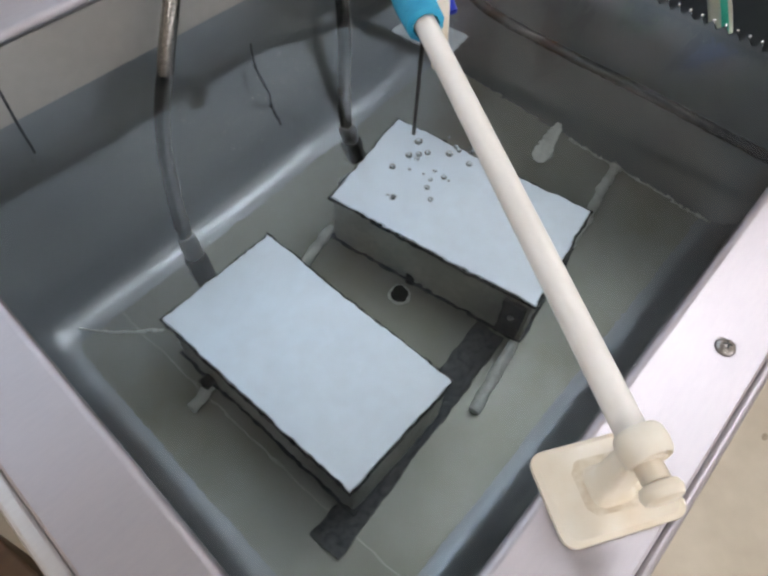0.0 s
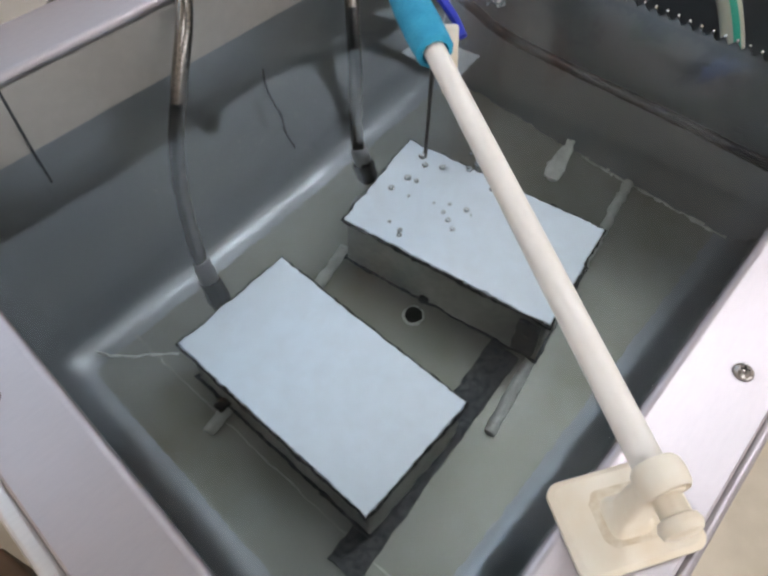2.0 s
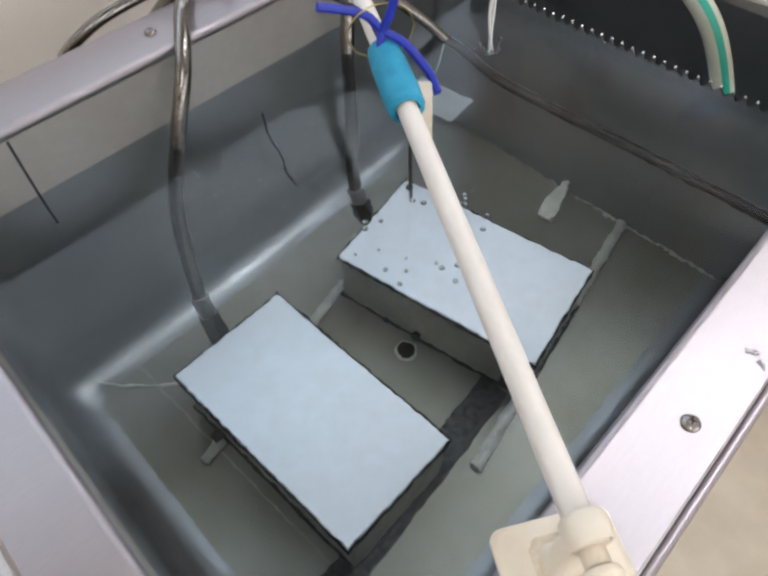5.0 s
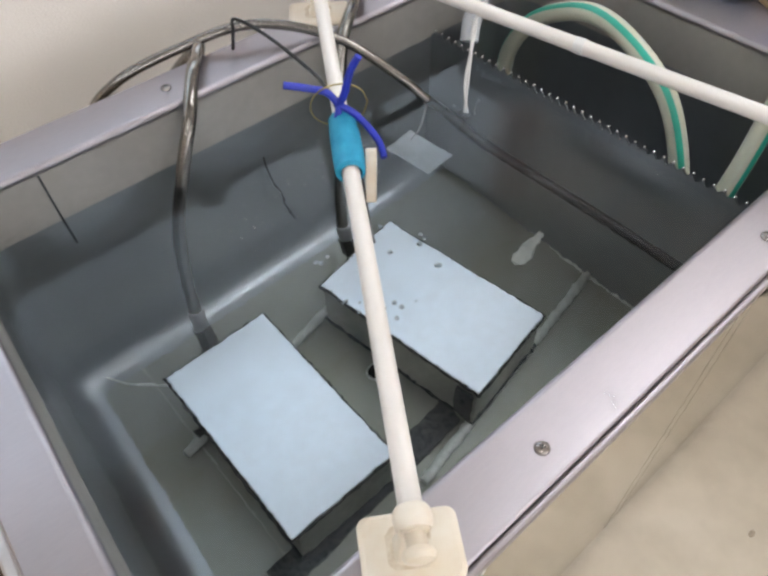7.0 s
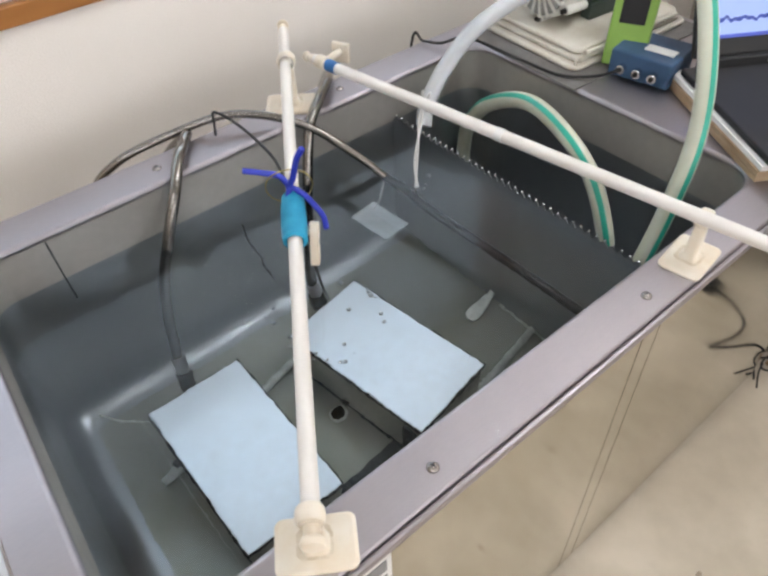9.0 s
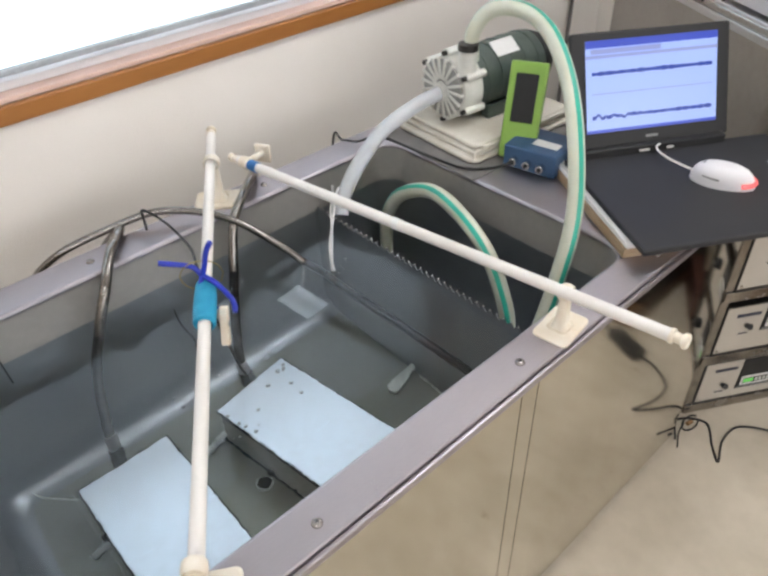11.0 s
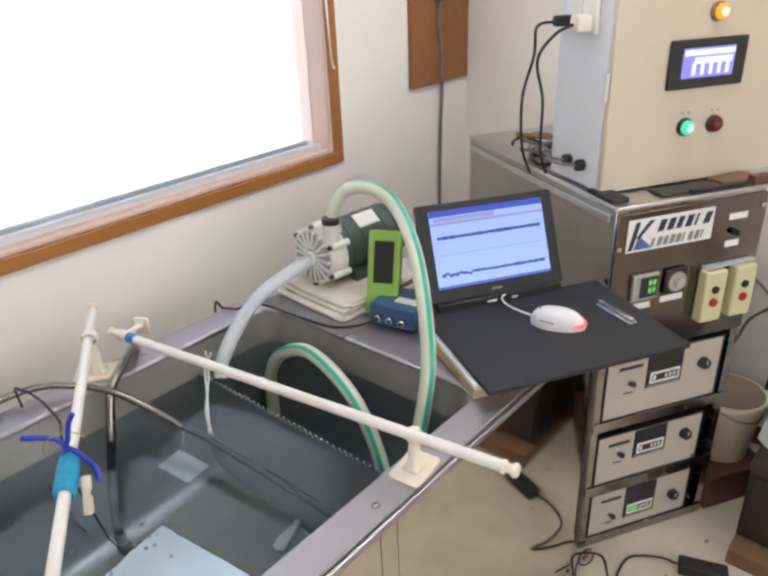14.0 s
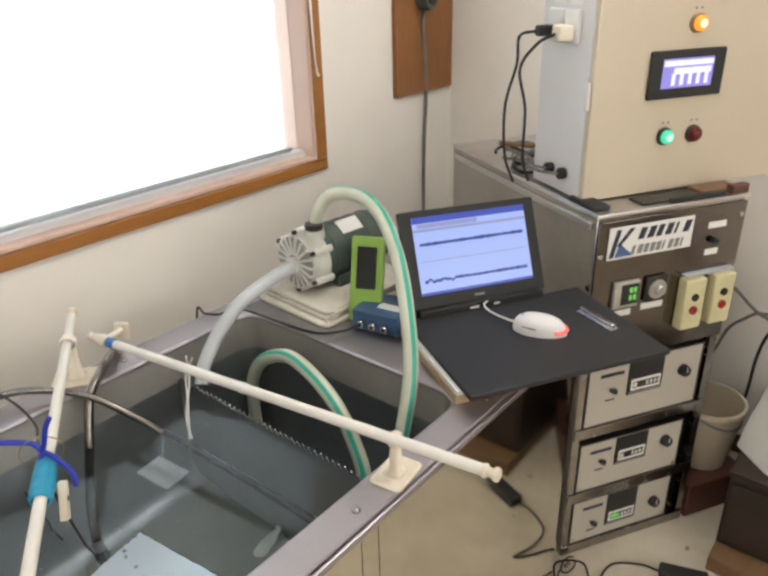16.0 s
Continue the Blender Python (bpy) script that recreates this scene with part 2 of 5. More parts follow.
def curve_points(pts, per=8):
    """A smooth line through the points."""
    p = [Vector(q) for q in pts]
    p = [2 * p[0] - p[1]] + p + [2 * p[-1] - p[-2]]
    out = []
    for i in range(1, len(p) - 2):
        for k in range(per):
            t = k / per
            a, b, c, d = p[i - 1], p[i], p[i + 1], p[i + 2]
            out.append(0.5 * (2 * b + (c - a) * t + (2 * a - 5 * b + 4 * c - d) * t * t + (3 * b - a - 3 * c + d) * t ** 3))
    return out + [p[-2]]


def tube(pts, r, seg=10, per=8, bm=None, arc=None, proud=0.0, start=Vector((0.3, 0.2, 1))):
    """A hose swept along a smooth line; with arc (from, to, in degrees) only a strip of it, lying proud."""
    bm = bm or bmesh.new()
    line = curve_points(pts, per)
    side = None
    rings = []
    for i, c in enumerate(line):
        d = (line[min(i + 1, len(line) - 1)] - line[max(i - 1, 0)]).normalized()
        side = (start if side is None else side)
        side = (side - d * side.dot(d)).normalized()
        up = d.cross(side)
        angles = [2 * math.pi * k / seg for k in range(seg)] if arc is None else [radians(arc[0] + (arc[1] - arc[0]) * k / 4) for k in range(5)]
        ring = [bm.verts.new(c + (side * math.cos(a) + up * math.sin(a)) * (r + proud)) for a in angles]
        rings.append(ring)
    for a, b in zip(rings, rings[1:]):
        n = len(a)
        for k in range(n if arc is None else n - 1):
            bm.faces.new((a[k], a[(k + 1) % n], b[(k + 1) % n], b[k]))
    if arc is None:
        bm.faces.new(rings[0])
        bm.faces.new(rings[-1])
    return bm


def rounded(x0, x1, y0, y1, r, n=7):
    out = []
    for cx, cy, a0 in ((x1 - r, y1 - r, 0), (x0 + r, y1 - r, 90), (x0 + r, y0 + r, 180), (x1 - r, y0 + r, 270)):
        for k in range(n):
            a = radians(a0 + 90 * k / (n - 1))
            out.append((cx + r * math.cos(a), cy + r * math.sin(a)))
    return out


def skin(loops, bm=None, cap=True):
    """Bridges loops of equally many points; closes the last one."""
    bm = bm or bmesh.new()
    rows = [[bm.verts.new(p) for p in l] for l in loops]
    for a, b in zip(rows, rows[1:]):
        for k in range(len(a)):
            bm.faces.new((a[k], a[(k + 1) % len(a)], b[(k + 1) % len(b)], b[k]))
    if cap:
        bm.faces.new(rows[-1])
    return bm


def ball(c, r, squash=(1, 1, 1), bm=None, seg=14):
    bm = bm or bmesh.new()
    bmesh.ops.create_uvsphere(bm, u_segments=seg, v_segments=max(6, seg // 2), radius=r, matrix=Matrix.Translation(c) @ Matrix.Diagonal((*squash, 1)))
    return bm


# ---- the room ----
RX0, RX1, RY0, RY1, RZ = -2.6, 2.47, -3.2, 0.95, 2.45
WX0, WX1, WZ0, WZ1 = -0.35, 1.735, 1.008, 1.98


def room():
    part("floor", box(RX0 - 0.1, RX1 + 0.1, RY0 - 0.1, RY1 + 0.1, -0.1, 0), FLOOR)
    part("ceiling", box(RX0 - 0.1, RX1 + 0.1, RY0 - 0.1, RY1 + 0.1, RZ, RZ + 0.1), CEILING)
    bm = box(RX0, WX0, RY1, RY1 + 0.14, 0, RZ)
    box(WX1, RX1, RY1, RY1 + 0.14, 0, RZ, bm=bm)
    box(WX0, WX1, RY1, RY1 + 0.14, 0, WZ0, bm=bm)
    box(WX0, WX1, RY1, RY1 + 0.14, WZ1, RZ, bm=bm)
    part("wall_north", bm, WALLPAINT)
    part("wall_east", box(RX1, RX1 + 0.1, RY0, RY1 + 0.14, 0, RZ), WALLPAINT)
    part("wall_west", box(RX0 - 0.1, RX0, RY0, RY1 + 0.14, 0, RZ), WALLPAINT)
    bm = box(RX0, -1.6, RY0 - 0.1, RY0, 0, RZ)
    box(2.0, RX1, RY0 - 0.1, RY0, 0, RZ, bm=bm)
    box(-1.6, 2.0, RY0 - 0.1, RY0, 0, 0.8, bm=bm)
    box(-1.6, 2.0, RY0 - 0.1, RY0, 2.1, RZ, bm=bm)
    part("wall_south", bm, WALLPAINT)
    for n, l in (("floor", "beige vinyl floor, worn and faintly stained"), ("ceiling", "plain white ceiling"), ("wall_north", "cream papered wall behind the tank"), ("wall_east", "cream papered wall behind the control cabinet"), ("wall_west", "plain cream papered wall"), ("wall_south", "plain cream papered wall with an added window")):
        tagged(bpy.data.objects[n], l, "floor" if n == "floor" else "ceiling" if n == "ceiling" else "wall", kind="structure")
    # north window: wooden casing, jambs, sash track and bright panes
    w = thing("window_1", "bright window in an orange wooden frame", "window", kind="structure")
    casing = 0.034
    for n, b in (("window_sill", (WX0 - casing, WX1 + casing, RY1 - 0.014, RY1 + 0.01, WZ0 - casing, WZ0)),
                 ("window_head", (WX0 - casing, WX1 + casing, RY1 - 0.014, RY1 + 0.01, WZ1, WZ1 + casing)),
                 ("window_casing", (WX1, WX1 + casing, RY1 - 0.014, RY1 + 0.01, WZ0, WZ1)),
                 ("window_casing", (WX0 - casing, WX0, RY1 - 0.014, RY1 + 0.01, WZ0, WZ1))):
        part(n, box(*b, bevel=0.003), WOOD, w)
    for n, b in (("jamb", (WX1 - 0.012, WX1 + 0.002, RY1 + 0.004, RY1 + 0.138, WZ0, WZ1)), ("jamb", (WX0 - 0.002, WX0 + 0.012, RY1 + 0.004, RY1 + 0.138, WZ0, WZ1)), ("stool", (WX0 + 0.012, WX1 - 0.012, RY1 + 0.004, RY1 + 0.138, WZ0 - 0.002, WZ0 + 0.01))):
        part(n, box(*b, bevel=0.002), GLOWWOOD, w, "timber lining, window glow put into its pale pink colour")
    part("sash_track", box(WX0 + 0.012, WX1 - 0.012, RY1 + 0.035, RY1 + 0.105, WZ0 + 0.01, WZ0 + 0.028, 0.003), WHITEPAINT, w, "white aluminium sash rail")
    part("blind_rail", box(WX0 + 0.02, WX1 - 0.085, RY1 + 0.018, RY1 + 0.032, WZ0 + 0.040, WZ0 + 0.053, 0.003), TESTPLATE, w, "grey bottom rail of a white blind")
    for x0, x1, y in ((WX0 + 0.012, 0.70, 0.09), (0.68, WX1 - 0.012, 0.07)):
        part("pane", box(x0, x1, RY1 + y, RY1 + y + 0.005, WZ0 + 0.028, WZ1), GLASS, w).visible_shadow = False
    part("backdrop", box(WX0 - 0.5, WX1 + 0.5, RY1 + 0.2, RY1 + 0.21, 0.6, 2.4), OUTSIDE_N)
    tagged(bpy.data.objects["backdrop"], "overexposed white daylight outside the window", "backdrop", kind="structure")
    # South window is never in view; added as a glowing fill behind the camera.
    w2 = thing("fill_window", "added unseen window opposite the tank, filling in light", "window", kind="structure")
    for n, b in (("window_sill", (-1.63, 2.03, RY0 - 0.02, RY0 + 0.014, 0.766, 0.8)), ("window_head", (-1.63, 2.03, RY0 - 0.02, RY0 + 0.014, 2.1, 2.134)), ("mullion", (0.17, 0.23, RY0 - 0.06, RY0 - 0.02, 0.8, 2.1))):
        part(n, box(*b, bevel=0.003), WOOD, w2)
    ob = part("backdrop", box(-1.8, 2.2, RY0 - 0.22, RY0 - 0.21, 0.7, 2.2), SOUTH_FILL)
    tagged(ob, "white fill glow behind the added far window", "backdrop", kind="structure")
    # Ceiling lights stay out of view: inferred from top-lit lids, placed for brightness.
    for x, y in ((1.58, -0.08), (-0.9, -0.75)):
        f = thing("unseen_ceiling_light", "unseen ceiling light with a milky diffuser, added to light the tank", "ceiling light", pose(x, y, RZ), "ceiling lights")
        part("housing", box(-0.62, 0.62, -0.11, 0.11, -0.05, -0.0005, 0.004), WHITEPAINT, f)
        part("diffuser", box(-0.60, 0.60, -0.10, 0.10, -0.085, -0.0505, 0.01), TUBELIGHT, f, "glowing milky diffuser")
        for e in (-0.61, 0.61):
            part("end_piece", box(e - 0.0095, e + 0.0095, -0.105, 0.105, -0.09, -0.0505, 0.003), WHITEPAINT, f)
    # baseboard of the east wall
    ob = part("baseboard", box(RX1 - 0.012, RX1, RY0, RY1, 0, 0.07, 0.003), REDWOOD)
    tagged(ob, "red-brown wooden baseboard along the wall", "baseboard", kind="structure")


BROWNWOOD = mat("brown_wood", (0.20, 0.11, 0.055), 0.5, 0, (0.14, 0.075, 0.037), 9, 90, 0.08, None, (0.2, 1, 1))
DARKCRATE = mat("dark_brown_crate", (0.10, 0.055, 0.026), 0.5, 0, (0.055, 0.03, 0.015), 9, 90, 0.08, None, (0.2, 1, 1))
REDWOOD = mat("red_brown_wood", (0.13, 0.05, 0.035), 0.4, 0, (0.09, 0.035, 0.025), 9, 90, 0.08, None, (1, 0.15, 1))
# Paler than WOOD: the window's pink glow on the jambs, put into colour.
GLOWWOOD = mat("glow_tinted_timber", (0.74, 0.54, 0.46), 0.4, 0, (0.68, 0.48, 0.40), 9, 90, 0.05, None, (1, 1, 0.15))

# ---- the tank ----
RIMZ, WATERZ, FLOORZ = 0.80, 0.712, 0.28
TX0, TX1, TY0, TY1 = 0.138, 1.170, 0.040, 0.648
OX0, OX1, OY0, OY1 = 0.080, 1.572, -0.026, 0.724
WEIR = 0.949


def skewed(loop):
    """The end wall of the tank runs slightly out of square."""
    return [(p[0] + max(0.0, 1 - max(0.0, p[0] - TX0) / 0.25) * (0.004 + 0.068 * (p[1] - 0.34)), *p[1:]) for p in loop]


def screw_head(x, y, z, parent):
    bm = ball((x, y, z), 0.0074, (1, 1, 0.62), seg=18)
    bmesh.ops.bisect_plane(bm, geom=bm.verts[:] + bm.edges[:] + bm.faces[:], plane_co=(0, 0, z - 0.0008), plane_no=(0, 0, -1), clear_outer=True)
    s = part("screw", bm, SCREWSTEEL, parent, "domed steel screw")
    for a in (25, 115):
        part("slot", box(-0.0030, 0.0030, -0.0006, 0.0006, 0.0036, 0.0047), BLACK, s, m=pose(x, y, z, 0, 0, a))
    return s


def tank():
    t = thing("cleaning_tank", "large stainless steel ultrasonic cleaning tank full of water", "tank")
    rf = 0.055
    loops = [[(x, y, RIMZ - 0.003) for x, y in rounded(TX0, TX1, TY0, TY1, 0.05)]]
    for k in range(9):
        a = radians(90 * k / 8)
        i = rf * (1 - math.cos(a))
        loops.append([(x, y, FLOORZ + rf - rf * math.sin(a)) for x, y in rounded(TX0 + i, TX1 - i, TY0 + i, TY1 - i, max(0.05 - i * 0.6, 0.012))])
    loops = [skewed(l) for l in loops]
    band = [[(x, y, z) for x, y, _ in loops[0]] for z in (RIMZ - 0.009, WATERZ - 0.001)]
    part("upper_wall", skin(band, cap=False), BRIGHTLINER, t, "grey steel band above the waterline, room reflection put into its colour")
    loops[0] = [(x, y, WATERZ - 0.001) for x, y, _ in loops[0]]
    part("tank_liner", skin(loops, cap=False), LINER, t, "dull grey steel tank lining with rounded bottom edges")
    part("tank_bottom", skin([loops[-1]]), FLOORTONE, t, "mottled olive-grey tank bottom, its warmer light put into the colour")
    outer = skewed(rounded(OX0, OX1, OY0, OY1, 0.004))
    out2 = skewed(rounded(OX0 + 0.002, OX1 - 0.002, OY0 + 0.002, OY1 - 0.002, 0.004))
    ring = lambda o, z: [(x, y, z) for x, y in skewed(rounded(TX0 - o, TX1 + o, TY0 - o, TY1 + o, 0.05))]
    lip = [ring(0, RIMZ - 0.011)] + [ring(0.0065 * (1 - math.cos(radians(q))), RIMZ - 0.0065 + 0.0065 * math.sin(radians(q))) for q in (0, 18, 36, 54, 72, 90)]
    part("rim", skin(lip + [[(x, y, RIMZ) for x, y in out2], [(x, y, RIMZ - 0.002) for x, y in outer], [(x, y, RIMZ - 0.018) for x, y in outer], [(x, y, RIMZ - 0.018) for x, y in out2]], cap=False), RIM, t, "wide satin steel rim and end deck with a rounded inner lip")
    for x0, x1 in ((OX0 + 0.008, 0.8085), (0.8105, 0.8485), (0.8505, OX1 - 0.008)):
        part("front_panel", box(x0, x1, OY0 + 0.006, OY0 + 0.012, 0.015, RIMZ - 0.020), PANEL, t, "polished steel front panel mirroring the floor")
    part("side_panel", box(OX0 + 0.006, OX0 + 0.012, OY0 + 0.013, OY1 - 0.006, 0.015, RIMZ - 0.020, 0.001), PANEL, t)
    part("side_panel", box(OX1 - 0.012, OX1 - 0.006, OY0 + 0.013, OY1 - 0.006, 0.015, RIMZ - 0.020, 0.001), PANEL, t)
    part("back_panel", box(OX0 + 0.013, OX1 - 0.013, OY1 - 0.012, OY1 - 0.006, 0.015, RIMZ - 0.020, 0.001), PANEL, t)
    part("plinth", box(OX0 + 0.02, OX1 - 0.02, OY0 + 0.014, OY1 - 0.014, 0.0, 0.2), DARKMETAL, t)
    part("lip_strip", box(OX0, OX1, OY0 - 0.008, OY0 - 0.0005, RIMZ - 0.020, RIMZ - 0.006, 0.003), RIM, t, "folded steel lip along the front edge")
    side_lip = part("lip_strip", box(OX0 - 0.013, OX0 - 0.0005, OY0, OY1, RIMZ - 0.022, RIMZ - 0.007, 0.003), STEEL, t, "folded steel lip along the end", m=pose(0.004 - 0.068 * 0.34, 0, 0) @ pose(0, 0, 0, 0, 0, -3.9))
    for y in (0.15, 0.42):
        part("lip_screw", ball((OX0 - 0.0065, y, RIMZ - 0.0065), 0.0045, (1, 1, 0.5)), CHROME, side_lip)
    # weir plate with a saw-tooth top
    pts = [(TY0, FLOORZ), (TY1, FLOORZ)]
    step, y = 0.0155, TY1 - 0.002
    while y > TY0 + step:
        pts += [(y, WATERZ + 0.004), (y - step * 0.2, WATERZ + 0.005), (y - step / 2, WATERZ + 0.0125), (y - step * 0.8, WATERZ + 0.005)]
        y -= step
    pts.append((TY0, WATERZ + 0.006))
    bm = bmesh.new()
    a = [bm.verts.new((WEIR, p, z)) for p, z in pts]
    b = [bm.verts.new((WEIR + 0.003, p, z)) for p, z in pts]
    bm.faces.new(a), bm.faces.new(b)
    for k in range(len(a)):
        bm.faces.new((a[k], a[(k + 1) % len(a)], b[(k + 1) % len(a)], b[k]))
    bmesh.ops.triangulate(bm, faces=bm.faces[:])
    weir = part("weir_plate", bm, LINER, t, "saw-toothed steel overflow weir")
    tip = ball((0.0015, 0, 0.0128), 0.0024, (1.2, 0.9, 1.1), seg=8)
    first = part("tooth", tip, CHROME, weir, "bright wet tooth tip")
    y = TY1 - 0.002 - step / 2
    first.location = (WEIR, y, WATERZ)
    while y > TY0 + 0.02:
        y -= step
        o = new("tooth", first.data)
        o.parent, o.location = weir, (WEIR, y, WATERZ + random.uniform(-0.0006, 0.0006))
    for x, y in ((0.105, 0.355), (0.45, 0), (0.823, 0), (1.196, 0), (0.482, 0.687), (0.855, 0.687), (1.2, 0.687)):
        screw_head(x, y, RIMZ, t)
    # welded seams on the walls and floor
    part("weld_seam", box(-0.0013, 0.0013, TY1 - 0.0012, TY1 + 0.004, -0.085, 0.068), DARKPLATE, t, "dark upright seam", m=pose(0.281, 0, 0.720, 0, -2.2, 0))
    part("weld_seam", box(0.2765, 0.2785, TY0 + 0.06, TY1 - 0.05, FLOORZ - 0.001, FLOORZ + 0.0008), BOXSIDE, t)
    part("weld_seam", tube(((0.226, 0.611, FLOORZ + 0.004), (0.245, 0.585, FLOORZ + 0.001), (0.272, 0.560, FLOORZ), (0.300, 0.535, FLOORZ)), 0.0016, 8), SPACER, t, "pale curved weld bead")
    part("weld_seam", tube([(WEIR - 0.003 + 0.0015 * noise.noise((k * 0.9, 2, 0)), 0.325 - 0.25 * k / 14, FLOORZ + 0.0015) for k in range(15)], 0.0019, 7, 3), SPACER, t, "pale weld bead at the foot of the weir")
    part("weld_seam", tube(((0.588, TY1 - 0.0005, 0.60), (0.593, TY1 - 0.001, 0.53), (0.610, TY1 - 0.0015, 0.45), (0.613, TY1 - 0.001, 0.41), (0.628, TY1 - 0.002, 0.345)), 0.0017, 6), DARKPLATE, t, "dark uneven weld line")
    bm = rod((0.553, 0.345, FLOORZ), (0.553, 0.345, FLOORZ + 0.003), 0.0162, 0.0150, 24)
    d = part("drain", bm, SPACER, t, "round drain with a bright collar")
    part("drain_hole", rod((0.553, 0.345, FLOORZ + 0.003), (0.553, 0.345, FLOORZ + 0.0042), 0.0128, seg=24), PITCH, d)
    lab = part("maker_label", box(0.333, 0.373, OY0 + 0.0045, OY0 + 0.0055, 0.688, 0.748), PAPER, t, "small white maker label")
    part("label_mark", box(0.339, 0.366, OY0 + 0.0035, OY0 + 0.0043, 0.715, 0.740), GREYBAR, lab)
    part("label_mark", box(0.339, 0.366, OY0 + 0.0035, OY0 + 0.0043, 0.698, 0.704), GREYBAR, lab)
    # water surfaces
    w = part("water", skin([[(x, y, WATERZ) for x, y in skewed(rounded(TX0 + 0.0003, WEIR - 0.0004, TY0 + 0.0003, TY1 - 0.0003, 0.045))]]), WATER)
    w.visible_shadow = False
    tagged(w, "clear rippled grey-green water in the tank", "water", kind="structure")
    w = part("water", skin([[(x, y, 0.43) for x, y in rounded(WEIR + 0.0034, TX1 - 0.0003, TY0 + 0.0003, TY1 - 0.0003, 0.045)]]), WATER)
    w.visible_shadow = False
    tagged(w, "dark water in the overflow compartment behind the weir", "water", kind="structure")


def transducer(name, m, label, sx, sy, inset=0.002, plug=0.02, bracket=True):
    """A flat immersed steel box on its two feet."""
    b = thing(name, label, "transducer box", m, "immersed transducer boxes")
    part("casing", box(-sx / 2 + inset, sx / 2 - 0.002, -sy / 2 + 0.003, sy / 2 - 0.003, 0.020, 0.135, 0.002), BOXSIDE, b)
    edge = [(x, y) for x0, y0, x1, y1 in ((-1, -1, 1, -1), (1, -1, 1, 1), (1, 1, -1, 1), (-1, 1, -1, -1)) for x, y in [((x0 + (x1 - x0) * k / 24) * sx / 2, (y0 + (y1 - y0) * k / 24) * sy / 2) for k in range(24)]]
    bead = lambda e, z: [(x * (1 + 2 * (e + 0.0012 * noise.noise((x * 90, y * 90, sx * 50))) / sx), y * (1 + 2 * (e + 0.0012 * noise.noise((y * 90, x * 90, 3))) / sy), z) for x, y in edge]
    # Ragged black strip draws the dark shadow line round the lid.
    part("lid_outline", skin([bead(0.0004, 0.1315), bead(0.0026, 0.1325), bead(0.0026, 0.1372), bead(0.0004, 0.1384)], cap=False), BLACK, b, "thin black strip drawing the shadowed edge of the lid")
    part("lid", box(-sx / 2, sx / 2, -sy / 2, sy / 2, 0.1352, 0.140, 0.0015), BOXTOP, b, "steel top plate, window reflection put into its bluish colour")
    for y in (-sy * 0.36, sy * 0.36):
        part("foot", box(-sx / 2 + 0.01, sx / 2 - 0.01, y - 0.012, y + 0.012, 0.0, 0.0198, 0.001), DARKPLATE, b)
    part("gland", rod((-sx / 2 + 0.06, sy / 2 - 0.001, 0.085), (-sx / 2 + 0.06, sy / 2 + 0.022, 0.085), 0.011, seg=6), STEEL, b)
    part("bottom_flange", box(-sx / 2 + inset - 0.004, sx / 2 + 0.002, -sy / 2 - 0.001, sy / 2 + 0.001, 0.0200, 0.0225, 0.0008), DARKPLATE, b, "dark bottom flange")
    if bracket:
        part("corner_bracket", box(-sx / 2 - 0.004, -sx / 2 + 0.008, -sy / 2 + 0.008, -sy / 2 + 0.038, 0.030, 0.118, 0.003), DARKPLATE, b, "dark corner bracket")
        part("bracket_bolt", rod((-sx / 2 - 0.008, -sy / 2 + 0.022, 0.088), (-sx / 2 - 0.003, -sy / 2 + 0.022, 0.088), 0.004, seg=8), CHROME, b)
    part("plug_stub", rod((-sx / 2 - 0.006, plug, 0.030), (-sx / 2 + inset + 0.002, plug, 0.030), 0.0070, seg=14, bevel=0.001), BLACK, b, "black cable plug")
    return b


def bubble_material():
    m = bpy.data.materials.new("bubble_film")
    m.use_nodes = True
    p = m.node_tree.nodes["Principled BSDF"]
    p.inputs["Base Color"].default_value = (0.9, 0.93, 0.95, 1)
    p.inputs["Roughness"].default_value, p.inputs["IOR"].default_value, p.inputs["Transmission Weight"].default_value = 0.02, 1.5, 1.0
    return m


def braided_hose(pts, label, r=0.0095, ends=()):
    h = thing("braided_hose", label, "hose", group="braided hoses")
    part("braid", tube(pts, r, 12, 10), BRAID, h)
    for a, b in ends:
        a, b = Vector(a), Vector(b)
        part("ferrule", rod(a, a.lerp(b, 0.45), 0.0115, seg=16, bevel=0.001), STEEL, h)
        part("hex_nut", rod(a.lerp(b, 0.45), b, 0.0150, seg=6, bevel=0.001), DARKMETAL, h)
    return h


def striped_hose(pts, label, r=0.0152, arc=(20, 60), start=Vector((0.3, 0.2, 1))):
    h = thing("striped_hose", label, "hose", group="green striped hoses")
    part("hose_wall", tube(pts, r, 16, 10, start=start), HOSE, h)
    part("stripe", tube(pts, r, 16, 10, arc=arc, proud=0.0006, start=start), STRIPE, h, "green stripe")
    return h


